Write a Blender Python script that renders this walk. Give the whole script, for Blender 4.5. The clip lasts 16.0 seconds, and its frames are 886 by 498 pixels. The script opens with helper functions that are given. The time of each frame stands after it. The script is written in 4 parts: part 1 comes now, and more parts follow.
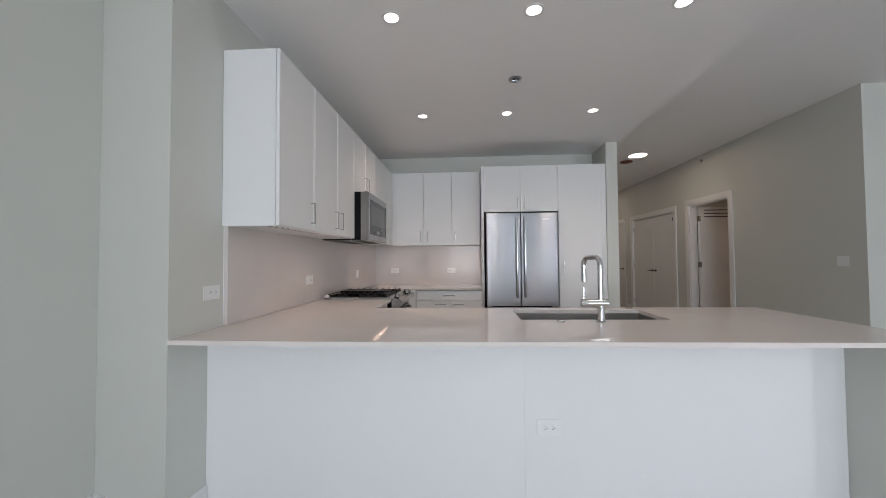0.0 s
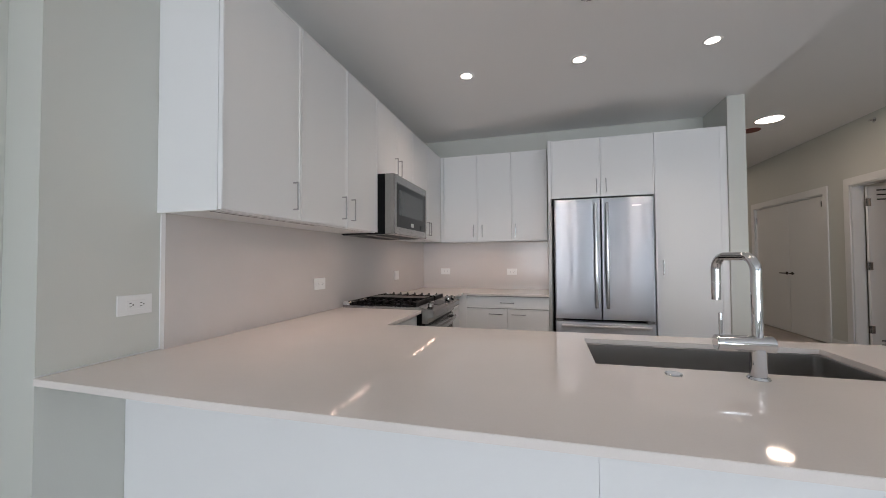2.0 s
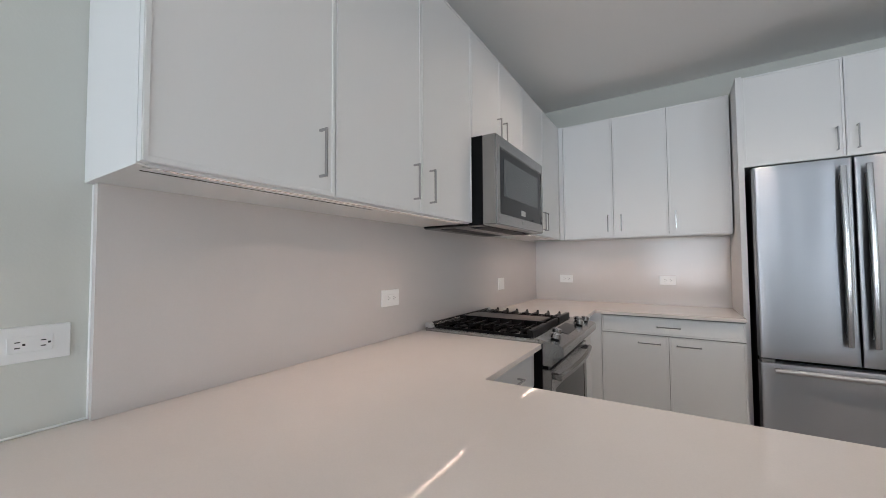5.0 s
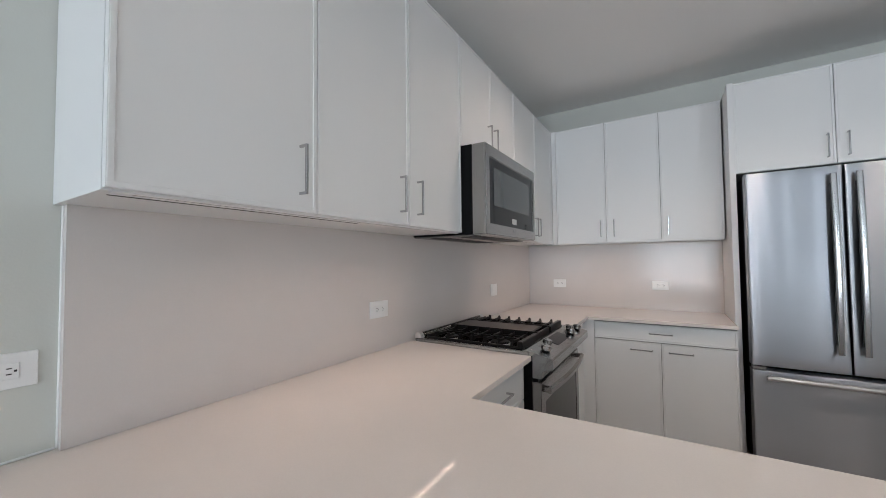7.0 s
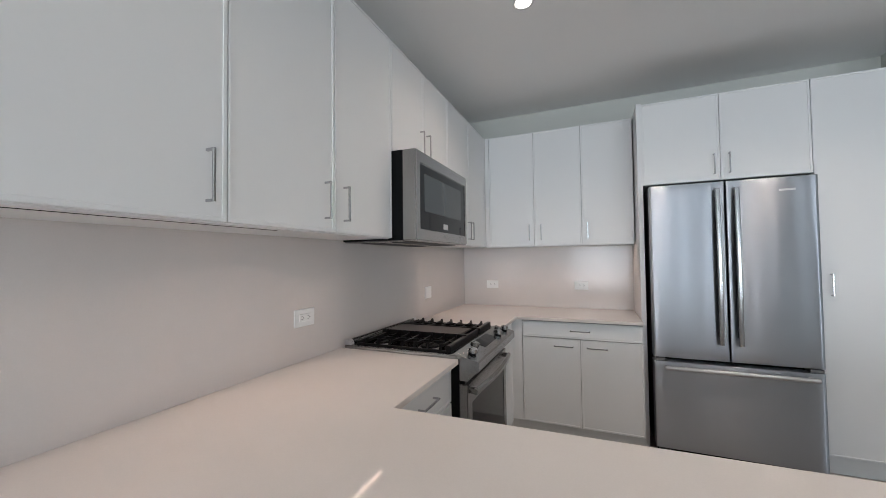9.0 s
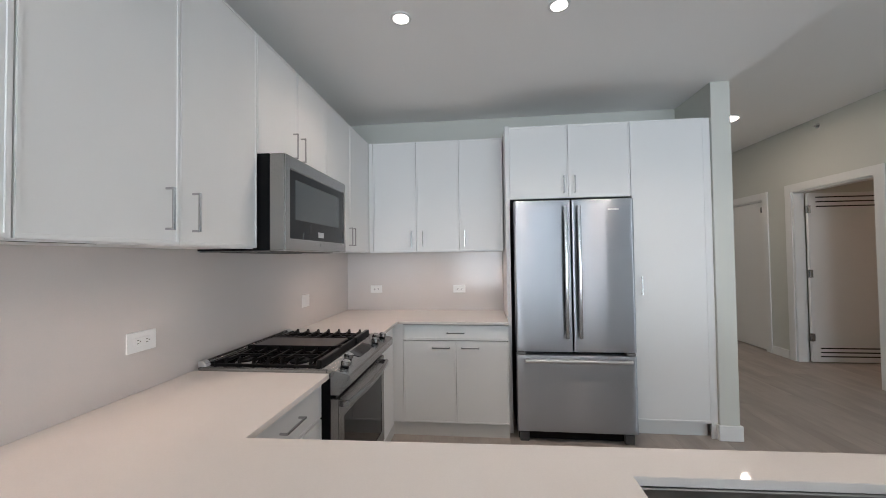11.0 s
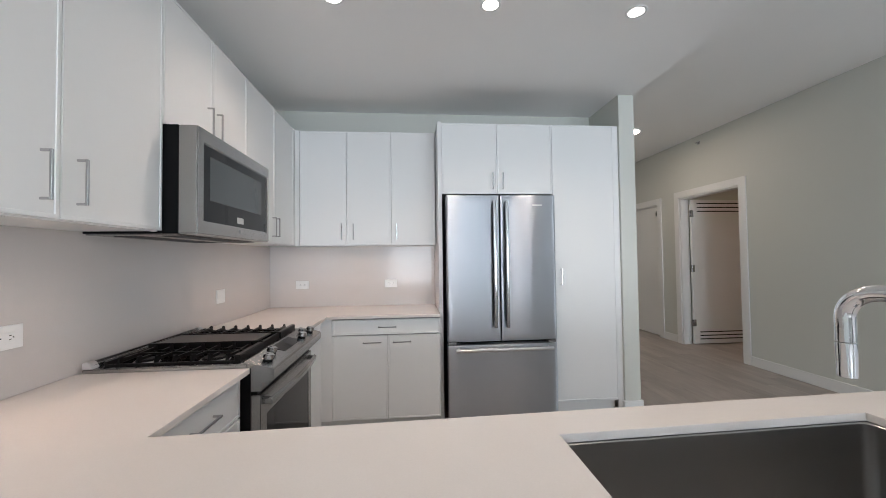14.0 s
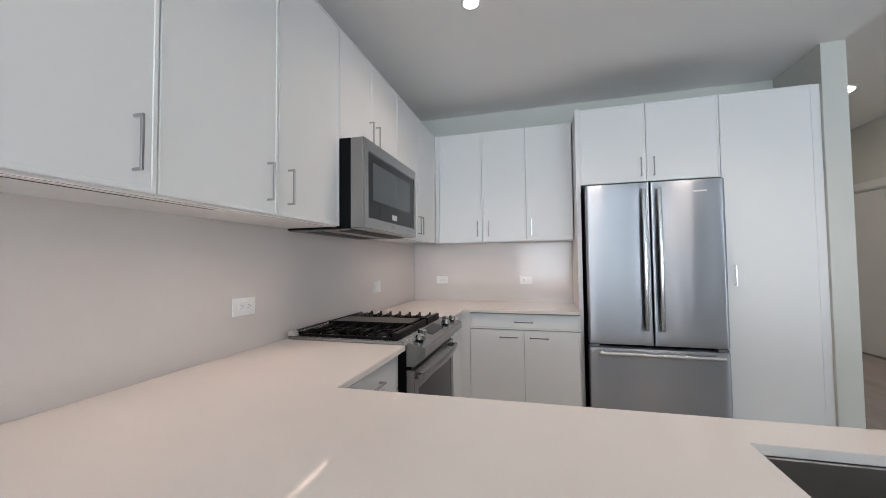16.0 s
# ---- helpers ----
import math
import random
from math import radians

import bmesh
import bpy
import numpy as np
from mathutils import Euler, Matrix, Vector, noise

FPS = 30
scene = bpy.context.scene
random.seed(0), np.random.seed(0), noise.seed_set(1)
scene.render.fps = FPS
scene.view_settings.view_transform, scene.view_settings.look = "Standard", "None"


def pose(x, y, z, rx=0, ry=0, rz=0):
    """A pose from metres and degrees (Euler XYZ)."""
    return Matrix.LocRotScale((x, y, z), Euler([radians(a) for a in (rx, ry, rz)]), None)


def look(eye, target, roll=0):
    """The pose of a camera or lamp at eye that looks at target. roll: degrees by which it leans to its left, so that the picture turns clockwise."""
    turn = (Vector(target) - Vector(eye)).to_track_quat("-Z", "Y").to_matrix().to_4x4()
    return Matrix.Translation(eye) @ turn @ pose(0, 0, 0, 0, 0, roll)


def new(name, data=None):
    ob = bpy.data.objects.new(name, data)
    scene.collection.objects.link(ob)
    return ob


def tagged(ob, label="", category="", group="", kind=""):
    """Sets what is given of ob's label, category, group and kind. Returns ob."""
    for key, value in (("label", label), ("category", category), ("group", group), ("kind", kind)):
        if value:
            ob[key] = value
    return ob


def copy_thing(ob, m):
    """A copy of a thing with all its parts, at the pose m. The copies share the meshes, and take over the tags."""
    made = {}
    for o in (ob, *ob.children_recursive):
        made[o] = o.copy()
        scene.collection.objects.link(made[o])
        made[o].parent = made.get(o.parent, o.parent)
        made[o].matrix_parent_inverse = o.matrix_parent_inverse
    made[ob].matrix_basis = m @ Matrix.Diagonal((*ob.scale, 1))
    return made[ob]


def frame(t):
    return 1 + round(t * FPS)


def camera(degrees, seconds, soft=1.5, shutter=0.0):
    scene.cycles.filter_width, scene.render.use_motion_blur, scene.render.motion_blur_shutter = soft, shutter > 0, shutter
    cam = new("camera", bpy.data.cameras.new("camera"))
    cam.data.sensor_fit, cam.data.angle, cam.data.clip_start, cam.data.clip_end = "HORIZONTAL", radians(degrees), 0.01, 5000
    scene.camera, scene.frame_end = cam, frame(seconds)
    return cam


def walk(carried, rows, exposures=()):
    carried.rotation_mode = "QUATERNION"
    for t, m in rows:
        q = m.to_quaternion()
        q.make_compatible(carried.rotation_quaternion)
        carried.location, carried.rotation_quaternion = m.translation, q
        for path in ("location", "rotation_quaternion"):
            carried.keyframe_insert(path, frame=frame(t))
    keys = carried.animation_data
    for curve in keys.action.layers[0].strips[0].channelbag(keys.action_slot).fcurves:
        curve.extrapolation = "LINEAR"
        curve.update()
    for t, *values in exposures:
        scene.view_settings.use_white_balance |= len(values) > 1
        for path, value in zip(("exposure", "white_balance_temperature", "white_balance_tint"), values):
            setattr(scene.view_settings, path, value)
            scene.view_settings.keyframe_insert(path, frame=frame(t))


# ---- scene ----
cam = camera(101.3, 16.0, soft=0.75)
PATH = [
    (0, (0.29, -0.185, 1.277), (0.151, 1.81, 1.334), -0.4),
    (0.5, (0.323, 0.028, 1.282), (0.185, 2.023, 1.335), -0.4),
    (1, (0.396, 0.253, 1.269), (0.208, 2.243, 1.323), -0.5),
    (1.5, (0.459, 0.464, 1.288), (0.062, 2.423, 1.343), -0.4),
    (2, (0.44, 0.658, 1.28), (-0.107, 2.58, 1.332), -0.3),
    (2.5, (0.349, 0.856, 1.298), (-0.28, 2.754, 1.357), -0.3),
    (3, (0.246, 1.03, 1.276), (-0.55, 2.863, 1.342), -0.4),
    (3.5, (0.189, 1.226, 1.282), (-0.817, 2.953, 1.339), -0.3),
    (3.7, (0.166, 1.278, 1.274), (-0.905, 2.965, 1.342), -0.3),
    (6, (0.08, 1.547, 1.292), (-0.985, 3.238, 1.37), -0.5),
    (6.5, (0.089, 1.534, 1.323), (-0.973, 3.227, 1.396), -0.6),
    (7, (0.109, 1.531, 1.331), (-0.946, 3.229, 1.402), -0.6),
    (7.5, (0.112, 1.527, 1.347), (-0.933, 3.231, 1.414), -0.6),
    (8, (0.13, 1.537, 1.364), (-0.867, 3.27, 1.424), -0.6),
    (8.5, (0.149, 1.54, 1.365), (-0.748, 3.327, 1.426), -0.6),
    (9, (0.165, 1.55, 1.366), (-0.608, 3.394, 1.424), -0.7),
    (11.5, (0.289, 1.541, 1.44), (0.254, 3.54, 1.485), -0.7),
    (12, (0.307, 1.526, 1.455), (0.446, 3.521, 1.498), -0.7),
    (12.5, (0.306, 1.527, 1.459), (0.526, 3.515, 1.499), -0.7),
    (13, (0.295, 1.543, 1.438), (0.527, 3.529, 1.478), -0.6),
    (13.5, (0.274, 1.557, 1.39), (0.506, 3.543, 1.439), -0.6),
    (14, (0.243, 1.555, 1.349), (0.414, 3.547, 1.401), -0.7),
    (14.5, (0.208, 1.56, 1.318), (0.211, 3.559, 1.379), -0.7),
    (15, (0.187, 1.555, 1.313), (0.002, 3.545, 1.373), -0.6),
    (15.5, (0.191, 1.543, 1.298), (-0.19, 3.505, 1.361), -0.6),
    (16, (0.195, 1.531, 1.292), (-0.331, 3.459, 1.366), -0.6),
]
walk(cam, [(t, look(eye, target, roll)) for t, eye, target, roll in PATH], [(0, 0.39, 6680, 14), (1.5, 0.46, 6690, 14), (2.5, 0.40, 6680, 14), (3.5, 0.56, 6600, 12), (6, 0.60, 6440, 11), (9, 0.62, 6400, 10), (11.5, 0.82, 6410, 10), (13.5, 0.96, 6390, 10), (16, 0.82, 6370, 10)])

# ---- world, sun, large lights, exposure ----
world = bpy.data.worlds.new("sky_world")
scene.world = world
world.use_nodes = True
wt = world.node_tree
sky = wt.nodes.new("ShaderNodeTexSky")
sky.sky_type, sky.sun_disc = "NISHITA", False
sky.sun_elevation, sky.sun_rotation = radians(48), radians(20)
wt.nodes["Background"].inputs["Strength"].default_value = 0.12
wt.links.new(sky.outputs["Color"], wt.nodes["Background"].inputs["Color"])

LIVING_Y, LIVING_X = -4.4, 6.6          # far ends of the living area behind the walk
WINDOWS = [(-0.55, 1.25), (1.8, 2.35), (3.0, 3.6), (5.6, 6.5)]
# side-wall windows are unseen, added as fill for the left cabinets
ADDED_SIDE_WINDOWS = [(-4.0, -1.6), (-1.3, 1.1)]


def area_lamp(name, place, target, sx, sy, watts, colour):
    data = bpy.data.lights.new(name, "AREA")
    data.shape, data.size, data.size_y, data.energy, data.color = "RECTANGLE", sx, sy, watts, colour
    lamp = new(name, data)
    lamp.matrix_world = look(place, target)
    return lamp


for wx0, wx1 in WINDOWS:
    area_lamp("window_daylight", ((wx0 + wx1) / 2, LIVING_Y - 0.18, 1.2), ((wx0 + wx1) / 2, 0, 3.5), wx1 - wx0, 2.1, (48 if wx0 < 0 else 90 if wx0 > 5 else 58) * (wx1 - wx0), (0.805, 0.902, 1.0))
# fill lamps in the added side-wall openings
for wy0, wy1 in ADDED_SIDE_WINDOWS:
    area_lamp("window_daylight", (LIVING_X + 0.12, (wy0 + wy1) / 2, 1.41), (0, (wy0 + wy1) / 2, 1.35), wy1 - wy0, 2.6, 4, (0.805, 0.902, 1.0))
DOWNLIGHTS = [(x, y) for y in (3.515, 1.975) for x in (-0.168, 0.694, 1.55)]
for lx, ly in DOWNLIGHTS:
    data = bpy.data.lights.new("downlight_beam", "SPOT")
    data.energy, data.color, data.spot_size, data.spot_blend, data.shadow_soft_size = (28.0 if ly > 3 else 6.0), (1.0, 0.815, 0.68), radians(135), 1.0, (0.11 if ly > 3 else 0.13)
    lamp = new("downlight_beam", data)
    lamp.matrix_world = look((lx, ly, 2.752), (lx, ly, 0))
sun_data = bpy.data.lights.new("sun", "SUN")
sun_data.energy, sun_data.angle, sun_data.color = 2.0, radians(0.5), (1.0, 0.96, 0.9)
sun = new("sun", sun_data)
sun.matrix_world = look((0, 20, 22), (0, 0, 0))   # high on the far side of the building: none enters


# ---- materials ----
def mat(name, base, rough=0.5, metal=0.0, grain=0.0, scale=30.0, bump=0.0, tone=0.0, tone_scale=1.3, stretch=(1, 1, 1), coat=0.0, emit=None, rough_var=0.0, brushed=None, spec=0.5):
    """A principled material with colour variation at two scales, fine relief and varied gloss."""
    m = bpy.data.materials.new(name)
    m.use_nodes = True
    nt = m.node_tree
    b = nt.nodes["Principled BSDF"]
    b.inputs["Base Color"].default_value = (*base, 1)
    b.inputs["Roughness"].default_value = rough
    b.inputs["Metallic"].default_value = metal
    b.inputs["Coat Weight"].default_value = coat
    b.inputs["Specular IOR Level"].default_value = spec
    if brushed:
        tan = nt.nodes.new("ShaderNodeCombineXYZ")
        for k, v in zip("XYZ", brushed):
            tan.inputs[k].default_value = v
        b.inputs["Anisotropic"].default_value = 1.0
        nt.links.new(tan.outputs[0], b.inputs["Tangent"])
    if emit:
        b.inputs["Emission Color"].default_value = (*emit[0], 1)
        b.inputs["Emission Strength"].default_value = emit[1]
    if grain or bump or tone or rough_var:
        co = nt.nodes.new("ShaderNodeTexCoord")
        mp = nt.nodes.new("ShaderNodeMapping")
        mp.inputs["Scale"].default_value = stretch
        nt.links.new(co.outputs["Object"], mp.inputs["Vector"])
        fine = nt.nodes.new("ShaderNodeTexNoise")
        fine.inputs["Scale"].default_value, fine.inputs["Detail"].default_value = scale, 3
        wide = nt.nodes.new("ShaderNodeTexNoise")
        wide.inputs["Scale"].default_value, wide.inputs["Detail"].default_value = tone_scale, 2
        nt.links.new(mp.outputs["Vector"], fine.inputs["Vector"])
        nt.links.new(co.outputs["Object"], wide.inputs["Vector"])
        if grain or tone:
            a = nt.nodes.new("ShaderNodeMath")
            a.operation = "MULTIPLY_ADD"
            nt.links.new(fine.outputs["Fac"], a.inputs[0])
            a.inputs[1].default_value, a.inputs[2].default_value = grain, 1 - grain / 2 - tone / 2
            c = nt.nodes.new("ShaderNodeMath")
            c.operation = "MULTIPLY_ADD"
            nt.links.new(wide.outputs["Fac"], c.inputs[0])
            c.inputs[1].default_value = tone
            nt.links.new(a.outputs[0], c.inputs[2])
            s = nt.nodes.new("ShaderNodeVectorMath")
            s.operation = "SCALE"
            s.inputs[0].default_value = base
            nt.links.new(c.outputs[0], s.inputs["Scale"])
            nt.links.new(s.outputs[0], b.inputs["Base Color"])
        if bump:
            bp = nt.nodes.new("ShaderNodeBump")
            bp.inputs["Strength"].default_value, bp.inputs["Distance"].default_value = bump, 0.002
            nt.links.new(fine.outputs["Fac"], bp.inputs["Height"])
            nt.links.new(bp.outputs["Normal"], b.inputs["Normal"])
        if rough_var:
            r = nt.nodes.new("ShaderNodeMath")
            r.operation = "MULTIPLY_ADD"
            nt.links.new(fine.outputs["Fac"], r.inputs[0])
            r.inputs[1].default_value, r.inputs[2].default_value = rough_var, rough - rough_var / 2
            nt.links.new(r.outputs[0], b.inputs["Roughness"])
    return m


def wood_material():
    """Grey-brown oak vinyl plank: tone by plank, long grain, cathedral streaks."""
    m = mat("floor_plank", (0.3, 0.25, 0.21), 0.42)
    nt = m.node_tree
    b = nt.nodes["Principled BSDF"]
    info = nt.nodes.new("ShaderNodeObjectInfo")
    co = nt.nodes.new("ShaderNodeTexCoord")
    isl = nt.nodes.new("ShaderNodeNewGeometry")
    add = nt.nodes.new("ShaderNodeMath")
    nt.links.new(info.outputs["Random"], add.inputs[0])
    nt.links.new(isl.outputs["Random Per Island"], add.inputs[1])
    off = nt.nodes.new("ShaderNodeVectorMath")
    off.operation = "MULTIPLY_ADD"
    comb = nt.nodes.new("ShaderNodeCombineXYZ")
    for k in ("X", "Y", "Z"):
        nt.links.new(add.outputs[0], comb.inputs[k])
    nt.links.new(comb.outputs[0], off.inputs[0])
    off.inputs[1].default_value = (7.0, 31.0, 3.0)
    nt.links.new(co.outputs["Object"], off.inputs[2])
    mp = nt.nodes.new("ShaderNodeMapping")
    mp.inputs["Scale"].default_value = (1.0, 0.07, 1.0)
    nt.links.new(off.outputs[0], mp.inputs["Vector"])
    grain = nt.nodes.new("ShaderNodeTexNoise")
    grain.inputs["Scale"].default_value, grain.inputs["Detail"].default_value, grain.inputs["Distortion"].default_value = 55, 6, 0.6
    nt.links.new(mp.outputs[0], grain.inputs["Vector"])
    blot = nt.nodes.new("ShaderNodeTexNoise")
    blot.inputs["Scale"].default_value = 4.0
    mp2 = nt.nodes.new("ShaderNodeMapping")
    mp2.inputs["Scale"].default_value = (2.0, 0.5, 1.0)
    nt.links.new(off.outputs[0], mp2.inputs["Vector"])
    nt.links.new(mp2.outputs[0], blot.inputs["Vector"])
    ramp = nt.nodes.new("ShaderNodeValToRGB")
    ramp.color_ramp.elements[0].position, ramp.color_ramp.elements[0].color = 0.3, (0.265, 0.234, 0.211, 1)
    ramp.color_ramp.elements[1].position, ramp.color_ramp.elements[1].color = 0.72, (0.41, 0.366, 0.332, 1)
    mixv = nt.nodes.new("ShaderNodeMath")
    mixv.operation = "MULTIPLY_ADD"
    nt.links.new(grain.outputs["Fac"], mixv.inputs[0])
    mixv.inputs[1].default_value = 0.2
    half = nt.nodes.new("ShaderNodeMath")
    half.operation = "MULTIPLY"
    nt.links.new(blot.outputs["Fac"], half.inputs[0])
    half.inputs[1].default_value = 0.66
    nt.links.new(half.outputs[0], mixv.inputs[2])
    tone = nt.nodes.new("ShaderNodeMath")
    tone.operation = "MULTIPLY_ADD"
    nt.links.new(add.outputs[0], tone.inputs[0])
    tone.inputs[1].default_value = 0.16
    nt.links.new(mixv.outputs[0], tone.inputs[2])
    nt.links.new(tone.outputs[0], ramp.inputs["Fac"])
    nt.links.new(ramp.outputs["Color"], b.inputs["Base Color"])
    bp = nt.nodes.new("ShaderNodeBump")
    bp.inputs["Strength"].default_value, bp.inputs["Distance"].default_value = 0.2, 0.001
    nt.links.new(grain.outputs["Fac"], bp.inputs["Height"])
    nt.links.new(bp.outputs["Normal"], b.inputs["Normal"])
    return m


PAINT = mat("wall_paint", (0.607, 0.614, 0.572), 0.55, grain=0.02, scale=160, bump=0.12, tone=0.03)
CEILING = mat("ceiling_paint", (0.90, 0.895, 0.885), 0.7, grain=0.02, scale=140, bump=0.12, tone=0.03)
TRIM = mat("trim_paint", (0.78, 0.78, 0.77), 0.35, grain=0.02, scale=60, bump=0.04, tone=0.02)
WHITE = mat("cabinet_white", (0.77, 0.775, 0.775), 0.5, grain=0.015, scale=90, bump=0.03, tone=0.02)
QUARTZ = mat("quartz_counter", (0.70, 0.652, 0.617), 0.05, grain=0.07, scale=260, tone=0.06, tone_scale=5, spec=0.2)
SPLASH = mat("quartz_splash", (0.61, 0.57, 0.549), 0.16, grain=0.05, scale=240, tone=0.05, tone_scale=4, spec=0.4)
STEEL = mat("brushed_steel", (0.40, 0.42, 0.452), 0.33, 1.0, brushed=(0, 0.5, 1), tone=0.12, tone_scale=3)
STEEL_Y = mat("brushed_steel_range", (0.30, 0.292, 0.286), 0.24, 1.0, brushed=(0.5, 0, 1), grain=0.02, scale=60, tone=0.08, tone_scale=4, stretch=(1, 0.04, 6), rough_var=0.02)
STEEL_MW = mat("brushed_steel_microwave", (0.37, 0.36, 0.352), 0.26, 1.0, brushed=(0.5, 0, 1), grain=0.02, scale=60, tone=0.06, tone_scale=4, stretch=(1, 0.04, 6), rough_var=0.02)
KNOB = mat("polished_steel", (0.40, 0.39, 0.38), 0.24, 1.0, grain=0.05, scale=60, rough_var=0.05)
SILVER = mat("satin_silver_bar", (0.60, 0.60, 0.61), 0.36, 1.0, grain=0.03, scale=60)
FRIDGE_BAR = mat("polished_steel_bar", (0.46, 0.46, 0.47), 0.2, 1.0, grain=0.05, scale=60, rough_var=0.05)
PAN = mat("glossy_black_enamel", (0.012, 0.010, 0.010), 0.10, grain=0.2, scale=80, rough_var=0.08)
# grey for bodies behind white doors: paints the shade in the door gaps
GAP_SHADE = mat("cabinet_gap_shade", (0.24, 0.24, 0.235), 0.6, grain=0.05, scale=60)
SINK = mat("sink_steel", (0.41, 0.40, 0.39), 0.3, 1.0, grain=0.03, scale=40, tone=0.06, rough_var=0.02)
CHROME = mat("chrome", (0.66, 0.66, 0.67), 0.05, 1.0, rough_var=0.03, scale=40)
NICKEL = mat("satin_nickel", (0.46, 0.46, 0.47), 0.2, 1.0, grain=0.05, scale=80, rough_var=0.06)
IRON = mat("cast_iron", (0.006, 0.005, 0.005), 0.36, spec=0.14, grain=0.3, scale=300, bump=0.12)
BLACK = mat("black_enamel", (0.004, 0.004, 0.0045), 0.35, spec=0.12, grain=0.2, scale=80)
GRIDDLE = mat("griddle_plate", (0.055, 0.05, 0.048), 0.42, 0.4, grain=0.15, scale=60)
ALU = mat("cast_aluminium", (0.50, 0.47, 0.45), 0.38, 1.0, grain=0.1, scale=120, rough_var=0.1)
GLASS = mat("dark_oven_glass", (0.006, 0.006, 0.007), 0.03, spec=0.2, grain=0.1, scale=20)
SCREEN = mat("microwave_mesh", (0.05, 0.06, 0.064), 0.10, grain=0.2, scale=400)
PLASTIC = mat("white_plastic", (0.80, 0.80, 0.79), 0.35, grain=0.01, scale=100)
SLOT = mat("dark_slot", (0.03, 0.03, 0.03), 0.6, grain=0.2, scale=50)
GREY = mat("grey_plastic", (0.17, 0.17, 0.175), 0.5, grain=0.1, scale=90)
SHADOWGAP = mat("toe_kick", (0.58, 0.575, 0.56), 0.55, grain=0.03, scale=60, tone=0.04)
BRONZE = mat("dark_bronze", (0.05, 0.042, 0.036), 0.35, 0.8, grain=0.1, scale=80)
FOOT = mat("dark_grey_plastic", (0.07, 0.07, 0.072), 0.5, grain=0.1, scale=90)
GREY_LABEL = mat("grey_label", (0.42, 0.43, 0.43), 0.4, grain=0.1, scale=200)
RED = mat("dull_red_plastic", (0.20, 0.045, 0.03), 0.5, grain=0.05, scale=60)
LAMP = mat("lamp_lens", (0.9, 0.9, 0.88), 0.4, emit=((1.0, 0.90, 0.82), 6.5))
HALL_LAMP = mat("hall_lamp_lens", (0.9, 0.9, 0.88), 0.4, emit=((1.0, 0.82, 0.68), 32.0))
WARM_LAMP = mat("side_room_lamp_lens", (0.9, 0.88, 0.85), 0.4, emit=((1.0, 0.66, 0.48), 24.0))
LED = mat("led_strip", (0.9, 0.85, 0.8), 0.4, emit=((1.0, 0.735, 0.60), 20.5))
WOOD = wood_material()

# ---- builders ----
ORIGIN = {}


def thing(name, place, label, category, group="", kind=""):
    ob = new(name)
    ob.empty_display_size = 0.1
    ob.location = place
    ORIGIN[ob.name] = Vector(place)
    return tagged(ob, label, category, group, kind)


def part(name, bm, material, parent=None, label="", smooth=False):
    """Links bm, given in world metres, as one mesh object under parent."""
    bmesh.ops.recalc_face_normals(bm, faces=bm.faces)
    org = ORIGIN[parent.name] if parent else Vector((0, 0, 0))
    bm.transform(Matrix.Translation(-org))
    me = bpy.data.meshes.new(name)
    bm.to_mesh(me)
    bm.free()
    me.materials.append(material)
    if smooth:
        for p in me.polygons:
            p.use_smooth = True
        me.set_sharp_from_angle(angle=radians(38))
    ob = new(name, me)
    if parent:
        ob.parent = parent
    ORIGIN[ob.name] = org
    if label:
        ob["label"] = label
    return ob


def box(x0, x1, y0, y1, z0, z1, bevel=0.0, bm=None, seg=1):
    out = bm or bmesh.new()
    b = bmesh.new()
    bmesh.ops.create_cube(b, size=1, matrix=Matrix.LocRotScale(((x0 + x1) / 2, (y0 + y1) / 2, (z0 + z1) / 2), None, (abs(x1 - x0), abs(y1 - y0), abs(z1 - z0))))
    if bevel:
        bmesh.ops.bevel(b, geom=b.edges[:], offset=bevel, segments=seg, affect="EDGES", clamp_overlap=True)
    join(out, b)
    return out


def join(out, b):
    me = bpy.data.meshes.new("tmp")
    b.to_mesh(me)
    b.free()
    out.from_mesh(me)
    bpy.data.meshes.remove(me)
    return out


def cyl(p0, p1, r, n=24, bm=None, r2=None, bevel=0.0):
    out = bm or bmesh.new()
    p0, p1 = Vector(p0), Vector(p1)
    d = p1 - p0
    m = Matrix.Translation((p0 + p1) / 2) @ d.to_track_quat("Z", "Y").to_matrix().to_4x4()
    b = bmesh.new()
    bmesh.ops.create_cone(b, cap_ends=True, segments=n, radius1=r, radius2=r if r2 is None else r2, depth=d.length, matrix=m)
    if bevel:
        caps = [e for e in b.edges if any(len(f.verts) > 4 for f in e.link_faces)]
        bmesh.ops.bevel(b, geom=caps, offset=bevel, segments=2, affect="EDGES")
    return join(out, b)


def tube(points, r, n=16, bm=None):
    """A round tube swept along points."""
    out = bm or bmesh.new()
    pts = [Vector(p) for p in points]
    rings = []
    up = None
    for i, p in enumerate(pts):
        d = (pts[min(i + 1, len(pts) - 1)] - pts[max(i - 1, 0)]).normalized()
        if up is None:
            up = d.orthogonal().normalized()
        up = (up - d * up.dot(d)).normalized()
        side = d.cross(up)
        rings.append([out.verts.new(p + r * (math.cos(a) * up + math.sin(a) * side)) for a in [2 * math.pi * k / n for k in range(n)]])
    for a, b in zip(rings, rings[1:]):
        for k in range(n):
            out.faces.new((a[k], a[(k + 1) % n], b[(k + 1) % n], b[k]))
    out.faces.new(rings[0])
    out.faces.new(rings[-1])
    return out


